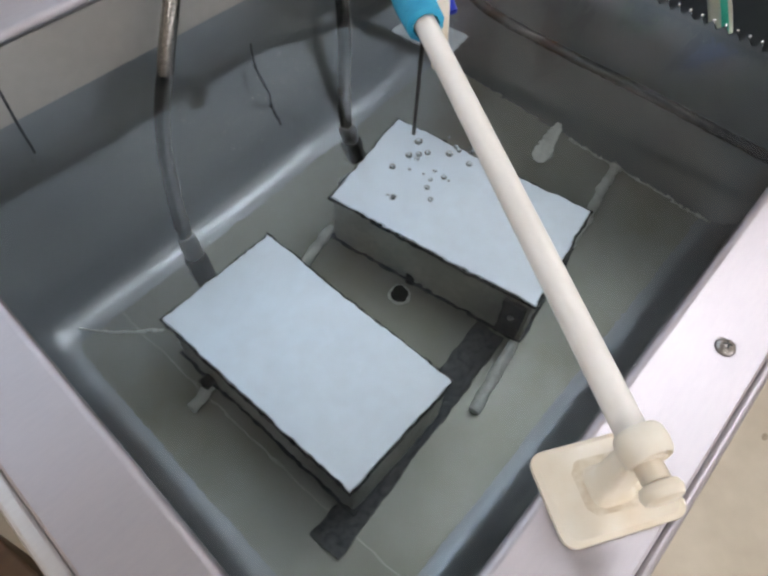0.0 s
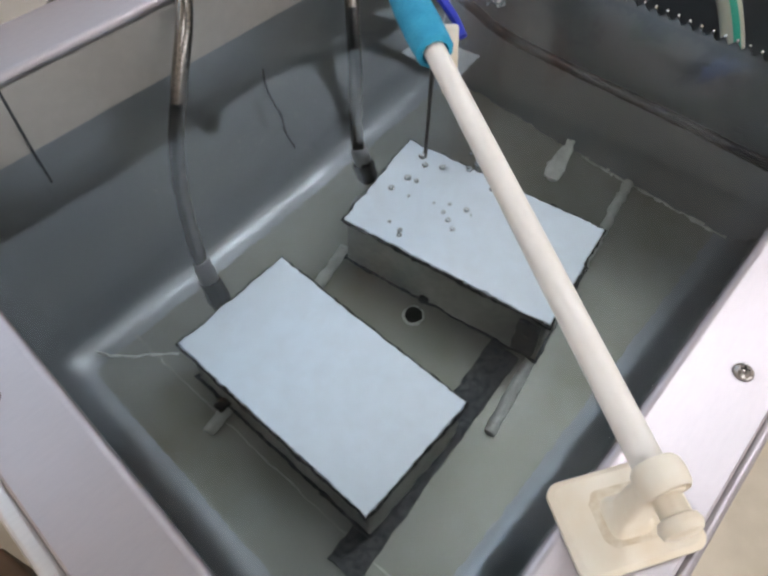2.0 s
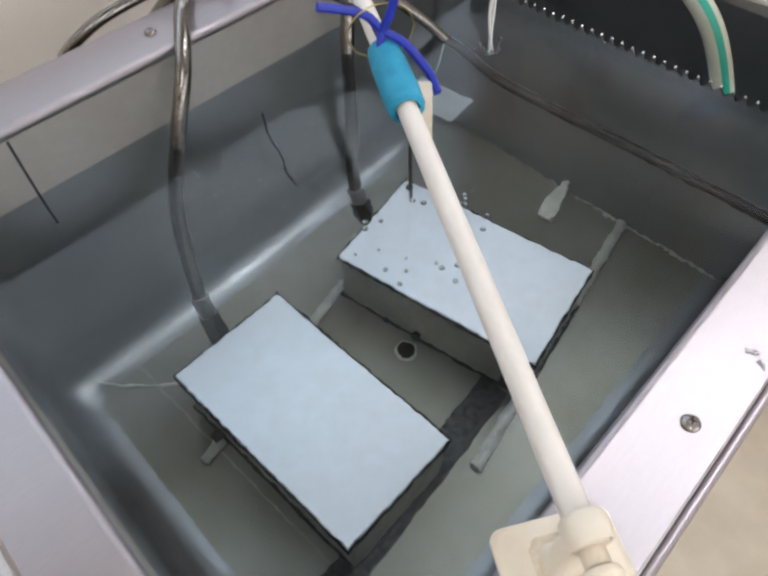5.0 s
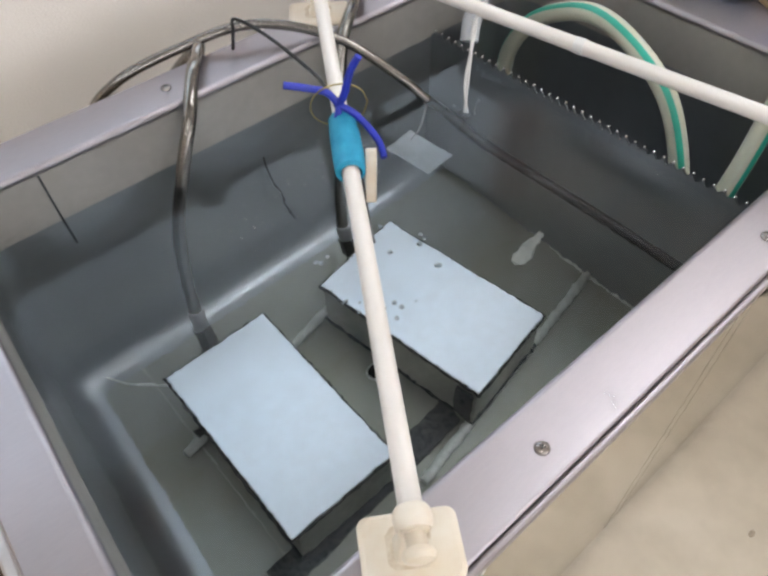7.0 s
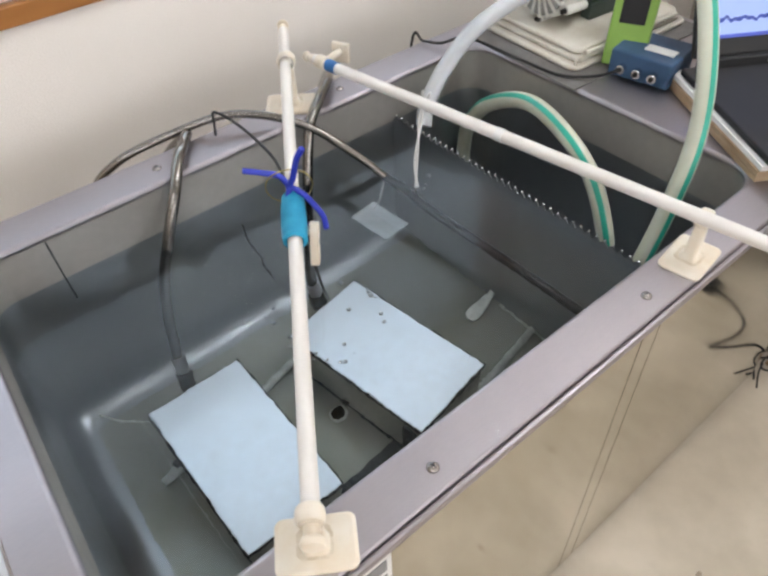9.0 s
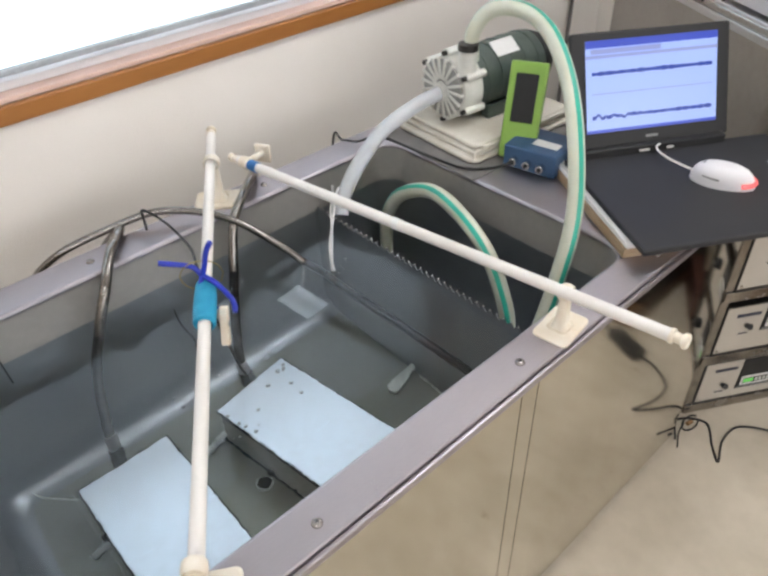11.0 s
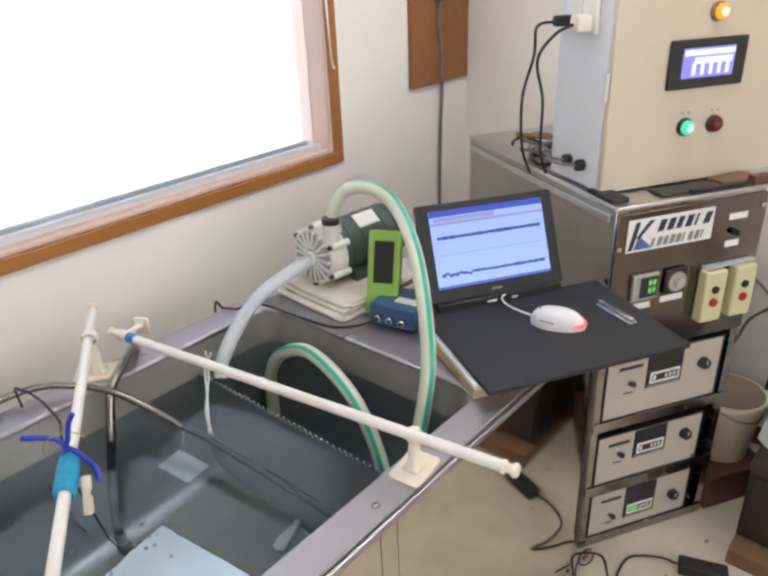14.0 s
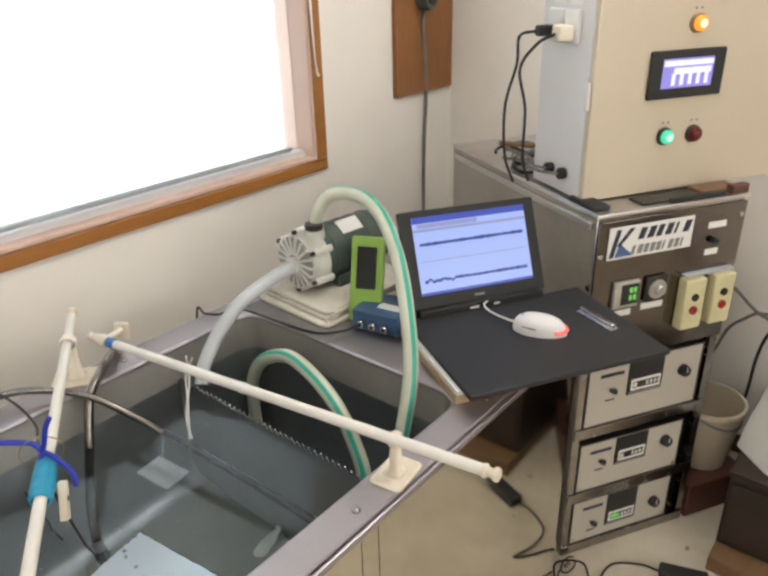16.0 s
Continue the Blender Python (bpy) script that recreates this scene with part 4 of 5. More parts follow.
def workplace():
    b = thing("plywood_board", "thick raw plywood board lying across the end deck", "board", pose(1.41, 0.027, RIMZ, 0, 0, SLANT))
    for i in range(3):
        z = 0.001 + i * 0.0095
        part("ply", box(-0.232 + 0.003 * (i == 2), 0.200, -0.132, 0.168, z, z + 0.009, 0.0008), PLY if i != 2 else PAPER, b)
    m = thing("black_mat", "large black mat over the board, covering the keyboard", "mat", pose(1.41, 0.027, RIMZ + 0.030, 0, 0, SLANT))
    part("sheet", box(-0.222, 0.222, -0.172, 0.150, 0, 0.012, 0.003), BLACKMAT, m)
    lp = thing("laptop", "black laptop with a pale blue screen showing wave traces", "laptop", pose(1.41, 0.027, RIMZ + 0.043, 0, 0, SLANT))
    part("hinge_bar", box(-0.190, 0.120, 0.136, 0.162, -0.011, 0.016, 0.004), BLACK, lp)
    lid = part("lid", box(-0.170, 0.175, -0.006, 0.006, 0, 0.219, 0.005), BLACK, lp, "matte black display housing", m=pose(-0.040, 0.153, 0.011, -24, 1.6, 2))
    part("screen", box(-0.140, 0.145, -0.0075, -0.0062, 0.030, 0.203), SCREEN, lid, "lit pale blue screen")
    part("title_bar", box(-0.140, 0.145, -0.0082, -0.0076, 0.189, 0.203), SCREENBAR, lid)
    part("tool_bar", box(-0.140, 0.145, -0.0082, -0.0076, 0.170, 0.176), SCREENGREY, lid)
    part("task_bar", box(-0.140, 0.145, -0.0082, -0.0076, 0.030, 0.036), SCREENBAR, lid)
    part("menu_bar", box(-0.130, 0.02, -0.0082, -0.0076, 0.178, 0.187), SCREENGREY, lid)
    for z0, amp in ((0.142, 0.0085), (0.104, 0.0010), (0.060, 0.0075)):
        bm = bmesh.new()
        for i in range(120):
            x = -0.128 + 0.262 * i / 120
            q = amp * (0.35 + 0.65 * abs(noise.noise((x * 60, z0 * 50, 2))))
            dz = 0.012 * noise.noise((x * 90, z0, 7)) * max(0, 1 - (x + 0.128) / 0.16) if z0 < 0.07 else 0
            box(x, x + 0.0024, -0.0082, -0.0076, z0 + dz - q * 0.7 - 0.0006, z0 + dz + q * 0.7 + 0.0006, bm=bm)
        part("trace", bm, SCREENLINE if amp > 0.001 else SCREENGREY, lid)
    part("maker_bar", box(-0.012, 0.014, -0.0072, -0.0062, 0.012, 0.017), GREYBAR, lid)
    for x, w in ((-0.070, 0.022), (-0.01, 0.014)):
        part("status_light", box(x, x + w, 0.1335, 0.1358, 0.003, 0.008, 0.0008), PAPER, lp)
    ms = thing("mouse", "white computer mouse with a glowing red band", "mouse", pose(1.425, 0.010, RIMZ + 0.0425, 0, 0, -72) @ Matrix.Scale(1.06, 4))
    bm = bmesh.new()
    loops = []
    for k in range(8):
        a = k / 7
        z = 0.035 * math.sin(a * math.pi / 2)
        f = math.cos(a * math.pi / 2) ** 0.55 if k < 7 else 0.08
        loops.append([(-0.004 * a + 0.054 * f * math.cos(t) * (1.0), 0.030 * f * math.sin(t) * (1 - 0.08 * math.cos(t)), z) for t in [2 * math.pi * i / 24 for i in range(24)]])
    skin(loops, bm)
    part("shell", bm, WHITEPAINT, ms)
    part("glow_band", tube([(0.052 * math.cos(t), 0.0305 * math.sin(t), 0.0105) for t in [radians(-50 + 10 * i) for i in range(11)]], 0.0042, 8, 4), MOUSERED, ms, "glowing red band")
    for q in (-1, 1):
        part("side_stripe", tube([(0.048 * math.cos(t), q * 0.0285 * math.sin(t), 0.016) for t in [radians(95 + 12 * i) for i in range(6)]], 0.0018, 6, 4), GREYCABLE, ms, "grey side stripe")
    part("wheel", rod((-0.034, -0.004, 0.0265), (-0.034, 0.004, 0.0265), 0.006, seg=14), GREYBAR, ms)
    part("cable", tube(((-0.05, 0, 0.012), (-0.075, 0.0, 0.018), (-0.105, 0.015, 0.020), (-0.125, 0.05, 0.016), (-0.12, 0.09, 0.010), (-0.11, 0.13, 0.003)), 0.002, 8), WHITEPLASTIC, ms)
    s = thing("steel_ruler", "short steel clip rule on the black mat", "ruler", pose(1.542, -0.066, RIMZ + 0.0425, 0, 0, -114))
    part("blade", box(-0.052, 0.052, -0.011, 0.011, 0, 0.002), CHROME, s)
    part("slide", box(-0.050, 0.050, -0.006, 0.006, 0.002, 0.011, 0.002), CHROME, s)
    part("groove", box(-0.044, 0.030, -0.0015, 0.0015, 0.0112, 0.0118), DARKMETAL, s)


def knob(x, y, z, parent, r=0.013):
    k = part("knob", rod((x, y, z), (x, y - 0.018, z), r, r * 0.85, 18, bevel=0.0015), BLACK, parent)
    part("pointer", box(x - 0.001, x + 0.001, y - 0.019, y - 0.018, z, z + r * 0.8), PAPER, k)


def control_cabinet():
    c = thing("control_cabinet", "polished steel control cabinet with an open rack below", "cabinet", pose(1.668, 0.005, 0, 0, 0, SLANT))
    W, D = 0.425, 0.76
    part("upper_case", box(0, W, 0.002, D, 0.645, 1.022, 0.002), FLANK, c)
    part("fascia", box(0.004, W + 0.004, -0.004, 0.0015, 0.640, 1.012, 0.001), CABINET, c, "polished steel fascia, dark reflections put into its colour")
    part("top_edge", box(-0.004, W + 0.006, -0.006, D, 1.0225, 1.032, 0.002), STEEL, c)
    part("side_frame", box(-0.006, -0.001, 0.02, D - 0.02, 0.99, 1.006, 0.001), STEEL, c)
    for x in (0.0, W - 0.022):
        for y in (0.0, D - 0.022):
            part("post", box(x, x + 0.022, y, y + 0.022, 0, 0.6445, 0.001), RACK, c)
    part("side_sheet", box(0.0, 0.003, 0.023, D - 0.023, 0.03, 0.644), DARKMETAL, c, "dark side sheet")
    part("side_sheet", box(W - 0.003, W, 0.023, D - 0.023, 0.03, 0.644), DARKMETAL, c)
    part("back_sheet", box(0.023, W - 0.023, D - 0.006, D - 0.002, 0.03, 0.644), DARKMETAL, c)
    for z in (0.018, 0.205, 0.422):
        s = part("shelf", box(0.0225, W - 0.0225, 0.004, D - 0.03, z, z + 0.012, 0.001), RACK, c)
        part("shelf_front", box(0.002, W - 0.002, -0.005, -0.0005, z - 0.016, z + 0.014, 0.001), RACK, c)
    # fascia fittings
    sign = part("nameplate", box(0.030, 0.270, -0.0075, -0.0045, 0.917, 0.997, 0.001), PAPER, c, "white company nameplate with dark blue shapes")
    def slanted(x0, x1, z0, z1, mt, lean=0.22):
        bm = box(x0, x1, -0.0086, -0.0076, z0, z1)
        for v in bm.verts:
            v.co.x += lean * (v.co.z - 0.92)
        part("mark", bm, mt, sign)
    def slab(corners, mt):
        part("mark", skin([[(x, y, z) for x, z in corners] for y in (-0.0076, -0.0086)]), mt, sign)
    slab(((0.034, 0.923), (0.046, 0.923), (0.062, 0.991), (0.050, 0.991)), INK)
    slab(((0.053, 0.951), (0.062, 0.949), (0.100, 0.991), (0.086, 0.991)), INK)
    slab(((0.058, 0.947), (0.066, 0.953), (0.100, 0.923), (0.050, 0.923)), BLUEINK)
    for i, w in enumerate((0.017, 0.018, 0.015, 0.017, 0.006, 0.018)):
        slanted(0.098 + i * 0.0255, 0.098 + i * 0.0255 + w, 0.960, 0.988, INK, 0.30)
    for i, w in enumerate((0.008, 0.013, 0.012, 0.013, 0.013, 0.005, 0.012, 0.012, 0.005)):
        slanted(0.094 + i * 0.0175, 0.094 + i * 0.0175 + w, 0.924, 0.946, GREYBAR)
    t = part("thermostat", box(0.058, 0.130, -0.016, -0.0045, 0.788, 0.858, 0.003), BOXSIDE, c, "temperature controller with green digits")
    part("display", box(0.078, 0.126, -0.0175, -0.0162, 0.798, 0.850), BLACK, t)
    for x in (0.100, 0.112):
        for z in (0.808, 0.828):
            part("digit", box(x, x + 0.008, -0.0185, -0.0177, z, z + 0.014), LED, t)
    d = part("dial", box(0.152, 0.214, -0.014, -0.0045, 0.790, 0.856, 0.004), DARKMETAL, c, "square dial with a grey knob")
    part("dial_face", rod((0.183, -0.014, 0.823), (0.183, -0.019, 0.823), 0.025, seg=24), BOXSIDE, d)
    part("dial_knob", rod((0.183, -0.019, 0.823), (0.183, -0.032, 0.823), 0.013, seg=18, bevel=0.002), STEEL, d)
    for x0, x1, z in ((0.060, 0.120, 0.762), (0.150, 0.215, 0.768), (0.318, 0.372, 0.955), (0.32, 0.36, 0.885)):
        part("label_strip", box(x0, x1, -0.0062, -0.0045, z, z + 0.016), PAPER, c)
    part("toggle", rod((0.34, -0.004, 0.922), (0.34, -0.018, 0.922), 0.008, seg=12), BLACK, c)
    for x in (0.255, 0.345):
        s = part("push_switch", box(x, x + 0.064, -0.036, -0.0045, 0.700, 0.838, 0.006), SWITCH, c, "yellowed two-button switch box")
        part("button", rod((x + 0.03, -0.036, 0.790), (x + 0.03, -0.040, 0.790), 0.010, seg=16), BLACK, s)
        part("button", rod((x + 0.03, -0.036, 0.755), (x + 0.03, -0.041, 0.755), 0.011, seg=16), REDPLASTIC, s, "red button")
    part("cover_sheet", box(0.262, 0.41, -0.024, -0.0045, 0.841, 0.846, 0.001), CLEARHOSE, c, "crumpled clear plastic cover")
    for x, z in ((0.012, 0.93), (0.012, 0.80), (0.415, 0.80), (0.415, 0.98)):
        part("screw", rod((x, -0.004, z), (x, -0.008, z), 0.006, seg=12), CHROME, c)
    # amplifiers on the shelves
    for z, w, name in ((0.4345, 0.355, "first"), (0.2175, 0.335, "second"), (0.0305, 0.330, "third")):
        h = 0.182 if z > 0.4 else 0.158 if z > 0.1 else 0.148
        a = thing("generator", "ivory-faced ultrasonic generator on the rack shelf", "generator", pose(1.668, 0.005, z, 0, 0, SLANT), "rack generators")
        x0 = 0.028
        part("case", box(x0 + 0.004, x0 + w - 0.004, 0.006, 0.36, 0.003, h, 0.002), DARKMETAL, a)
        f = part("faceplate", box(x0, x0 + w, 0.000, 0.0055, 0.006, h + 0.004, 0.001), AMPFACE, a)
        for q in ((x0 - 0.003, x0 + 0.0005, 0.002, h + 0.006), (x0 + w - 0.0005, x0 + w + 0.003, 0.002, h + 0.006), (x0 + 0.0008, x0 + w - 0.0008, h + 0.0045, h + 0.009), (x0 + 0.0008, x0 + w - 0.0008, 0.0015, 0.0055)):
            part("face_edge", box(q[0], q[1], -0.002, 0.0055, q[2], q[3]), DARKMETAL, f, "dark edge of the faceplate")
        up = 0.046 if z > 0.4 else 0.036 if z > 0.1 else 0.004
        part("meter_window", box(x0 + w * 0.34, x0 + w * 0.65, -0.0035, -0.0005, 0.034 + up, h + 0.002, 0.001), BLACK, f, "black display window")
        part("readout", box(x0 + w * 0.37, x0 + w * 0.63, -0.0045, -0.0037, 0.046 + up, 0.080 + up), PAPER, f)
        part("readout_slot", box(x0 + w * 0.385, x0 + w * 0.615, -0.0050, -0.0046, 0.053 + up, 0.073 + up), DARKMETAL, f)
        lit = part("readout_digits", box(x0 + w * 0.39, x0 + w * (0.48 if z < 0.1 else 0.42), -0.0056, -0.0051, 0.056 + up, 0.070 + up), LED if z < 0.1 else SPACER, f)
        for k in range(4):
            part("readout_mark", box(x0 + w * (0.50 + 0.035 * k), x0 + w * (0.52 + 0.035 * k), -0.0056, -0.0051, 0.057 + up, 0.069 + up), SPACER, f)
        part("lower_bar", box(x0 + w * 0.35, x0 + w * 0.64, -0.0045, -0.0037, 0.038 + up, 0.042 + up), GREYBAR, f)
        part("toggle_nut", rod((x0 + w * 0.20, -0.0005, 0.062 + up), (x0 + w * 0.20, -0.005, 0.062 + up), 0.007, seg=6), CHROME, f)
        part("toggle", rod((x0 + w * 0.20, -0.004, 0.062 + up), (x0 + w * 0.20, -0.018, 0.068 + up), 0.006, 0.0085, 10), BLACK, f)
        part("title_bar", box(x0 + w * 0.10, x0 + w * 0.30, -0.0013, -0.0004, h - 0.032, h - 0.022), INK, f)
        part("caption_bar", box(x0 + w * 0.16, x0 + w * 0.24, -0.0013, -0.0004, 0.030 + up, 0.034 + up), INK, f)
        knob(x0 + w * 0.84, 0.000, 0.072 + up, f, 0.017)
        for sx in (0.03, 0.97):
            part("screw", rod((x0 + w * sx, 0, 0.016), (x0 + w * sx, -0.002, 0.016), 0.004, seg=10), CHROME, f)
    # cream control box on the top
    b = thing("control_box", "cream enamelled control box with lamps and a small display", "control box", pose(1.668, 0.005, 1.0322, 0, 0, SLANT))
    x0, x1, y0, y1, h = 0.010, 0.572, 0.082, 0.300, 0.462
    part("case", box(x0, x1 - 0.01, y0 + 0.018, y1, 0.006, h - 0.004, 0.003), WHITEPAINT, b, "white sheet-steel case")
    door = part("door", box(x0 - 0.001, x1, y0, y0 + 0.016, 0.004, h, 0.004), CREAMPAINT, b, "cream door")
    part("hinge", rod((x0 - 0.006, y0 + 0.010, 0.215), (x0 - 0.006, y0 + 0.010, 0.275), 0.007, seg=10), STEEL, b)
    for k in (0.06, x1 - 0.06):
        part("foot", box(k - 0.02, k + 0.02, y0 + 0.04, y1 - 0.02, 0, 0.0058), BLACK, b)
    dp = part("display_bezel", box(0.150, 0.358, y0 - 0.010, y0 - 0.0005, 0.226, 0.332, 0.004), BLACK, door, "black display bezel")
    part("display", box(0.182, 0.322, y0 - 0.0118, y0 - 0.0102, 0.250, 0.314), LCD, door, "lit violet display")
    part("display_band", box(0.184, 0.320, y0 - 0.0126, y0 - 0.012, 0.298, 0.310), LCDPALE, door)
    part("display_band", box(0.212, 0.316, y0 - 0.0126, y0 - 0.012, 0.280, 0.294), LCDPALE, door)
    for k in range(5):
        part("display_bar", box(0.208 + k * 0.023, 0.218 + k * 0.023, y0 - 0.0126, y0 - 0.012, 0.256, 0.282), LCDPALE, door)
    for x, z, mt, lb in ((0.266, 0.386, AMBER, "lit amber lamp"), (0.220, 0.139, GREENLAMP, "lit green lamp"), (0.303, 0.138, REDLAMP, "dull red lamp")):
        l = part("lamp_collar", rod((x, y0, z), (x, y0 - 0.010, z), 0.0215, 0.0195, 24, bevel=0.001), DARKMETAL if mt is not AMBER else CARD, door)
        bm = rod((x, y0 - 0.009, z), (x, y0 - 0.015, z), 0.0165, seg=24)
        ball((x, y0 - 0.015, z), 0.0165, (1, 0.5, 1), bm)
        lens = part("lamp_lens", bm, mt, l, lb)
        if mt is not REDLAMP:
            part("lamp_core", ball((x, y0 - 0.0205, z), 0.0095, (1, 0.5, 1)), AMBERCORE if mt is AMBER else GREENCORE, l, "bright lamp core")
        for s in (-0.008, 0.008):
            part("caption", box(x + s - 0.003, x + s + 0.003, y0 - 0.0008, y0 - 0.0002, z + 0.029, z + 0.034), GREYBAR, door)
    # sockets, plugs and cables on its flank
    for y, z in ((0.17, 0.385), (0.235, 0.385)):
        part("socket_plate", box(x0 - 0.012, x0 - 0.0005, y - 0.026, y + 0.026, z - 0.036, z + 0.036, 0.003), PAPER, b, "white socket plate", m=pose(0, 0, 0))
        part("warning_label", box(x0 - 0.0015, x0 - 0.0004, y - 0.022, y + 0.022, z + 0.045, z + 0.085), PAPER, b)
    part("plug", box(x0 - 0.050, x0 - 0.0125, 0.152, 0.186, 0.355, 0.390, 0.005), CREAM, b, "cream wall plug")
    part("plug", box(x0 - 0.055, x0 - 0.0125, 0.224, 0.250, 0.362, 0.386, 0.005), BLACK, b, "black plug")
    for y in (0.16, 0.215):
        g = part("cable_gland", rod((x0, y, 0.055), (x0 - 0.018, y, 0.055), 0.014, seg=16, bevel=0.002), BLACK, b)
    for pts in (((x0 - 0.05, 0.168, 0.372), (x0 - 0.075, 0.20, 0.350), (x0 - 0.085, 0.252, 0.290), (x0 - 0.075, 0.235, 0.20), (x0 - 0.07, 0.240, 0.08), (x0 - 0.05, 0.24, 0.02)), ((x0 - 0.055, 0.237, 0.374), (x0 - 0.085, 0.262, 0.362), (x0 - 0.085, 0.268, 0.30), (x0 - 0.10, 0.287, 0.20), (x0 - 0.095, 0.285, 0.08), (x0 - 0.07, 0.28, 0.01)), ((x0 - 0.018, 0.16, 0.055), (x0 - 0.04, 0.19, 0.055), (x0 - 0.045, 0.26, 0.05), (x0 - 0.03, 0.32, 0.03)), ((x0 - 0.018, 0.215, 0.055), (x0 - 0.04, 0.24, 0.06), (x0 - 0.05, 0.30, 0.07), (x0 - 0.03, 0.36, 0.02))):
        part("cable", tube(pts, 0.0036, 8), BLACK if pts[0][2] > 0.3 else GREYCABLE, b)
    d = thing("tool_strip", "dark flat offcuts and tools lying before the control box", "tools", pose(1.668, 0.005, 1.0322, 0, 0, SLANT))
    for x0, x1, y0, y1, h, mt in ((0.13, 0.30, 0.012, 0.066, 0.005, DARKMETAL), (0.31, 0.425, 0.020, 0.074, 0.009, BROWNWOOD), (0.20, 0.36, 0.0, 0.011, 0.012, BLACK), (0.375, 0.425, -0.004, 0.018, 0.022, REDWOOD)):
        part("offcut", box(x0, x1, y0, y1, 0, h, 0.0015), mt, d)
    d = thing("black_pouch", "black flat pouch lying over the cabinet edge", "pouch", pose(1.668, 0.005, 1.0322, 0, 0, SLANT))
    part("body", box(-0.002, 0.045, 0.018, 0.120, 0, 0.012, 0.004), BLACK, d)
    w = thing("cable_tangle", "tangle of grey cables and odd tools on the cabinet", "cable", pose(1.668, 0.005, 1.0322, 0, 0, SLANT))
    rnd = random.Random(4)
    for i in range(7):
        cx, cy = 0.06 + rnd.uniform(-0.02, 0.03), 0.40 + rnd.uniform(-0.03, 0.08)
        rr = rnd.uniform(0.035, 0.06)
        pts = [(cx + rr * math.cos(t) * 0.8, cy + rr * 1.3 * math.sin(t), 0.006 + 0.008 * i * 0.7 + 0.004 * math.sin(3 * t + i)) for t in [i + k * 0.62 for k in range(rnd.choice((7, 9, 11)))]]
        part("coil", tube(pts, 0.0045, 7, 5), (GREYCABLE, BLACK, GREYBAR)[i % 3], w)
    part("tool_handle", rod((0.02, 0.50, 0.055), (0.07, 0.40, 0.062), 0.007, seg=10, bevel=0.001), CARD, w, "brown tool handle")


def wall_things():
    b = thing("wall_board", "brown wooden board screwed to the wall", "board", pose(2.285, RY1, 1.44))
    part("panel", box(-0.166, 0.166, -0.018, -0.001, -0.300, 0.40, 0.002), WOODV, b)
    v = thing("wall_thermostat", "dark green dial device on the wooden board", "thermostat", pose(2.260, RY1 - 0.0185, 1.47))
    part("body", box(-0.04, 0.055, -0.035, 0, -0.01, 0.14, 0.004), DARKMETAL, v)
    part("dial", rod((0.0, 0, -0.02), (0.0, -0.045, -0.02), 0.040, 0.036, 24, bevel=0.003), MOTOR, v)
    part("dial_face", rod((0.0, -0.045, -0.02), (0.0, -0.048, -0.02), 0.022, seg=20), DARKMETAL, v)
    c = thing("wall_cable", "grey cable hanging down the wall from the board", "cable")
    part("sheath", tube(((2.26, RY1 - 0.03, 1.41), (2.262, RY1 - 0.022, 1.36), (2.280, RY1 - 0.02, 1.25), (2.295, RY1 - 0.012, 1.10), (2.285, RY1 - 0.012, 0.95), (2.28, RY1 - 0.012, 0.7), (2.28, RY1 - 0.012, 0.02)), 0.0065, 8), GREYCABLE, c)
    c = thing("blind_cord", "thin white cord hanging beside the window", "cord")
    part("cord", tube(((WX1 - 0.015, RY1 - 0.02, 1.9), (WX1 - 0.012, RY1 - 0.022, 1.5), (WX1 - 0.002, RY1 - 0.022, 1.30), (WX1 + 0.012, RY1 - 0.022, 1.265), (WX1 - 0.004, RY1 - 0.022, 1.33), (WX1 - 0.010, RY1 - 0.02, 1.9)), 0.0018, 6), WHITEPLASTIC, c)


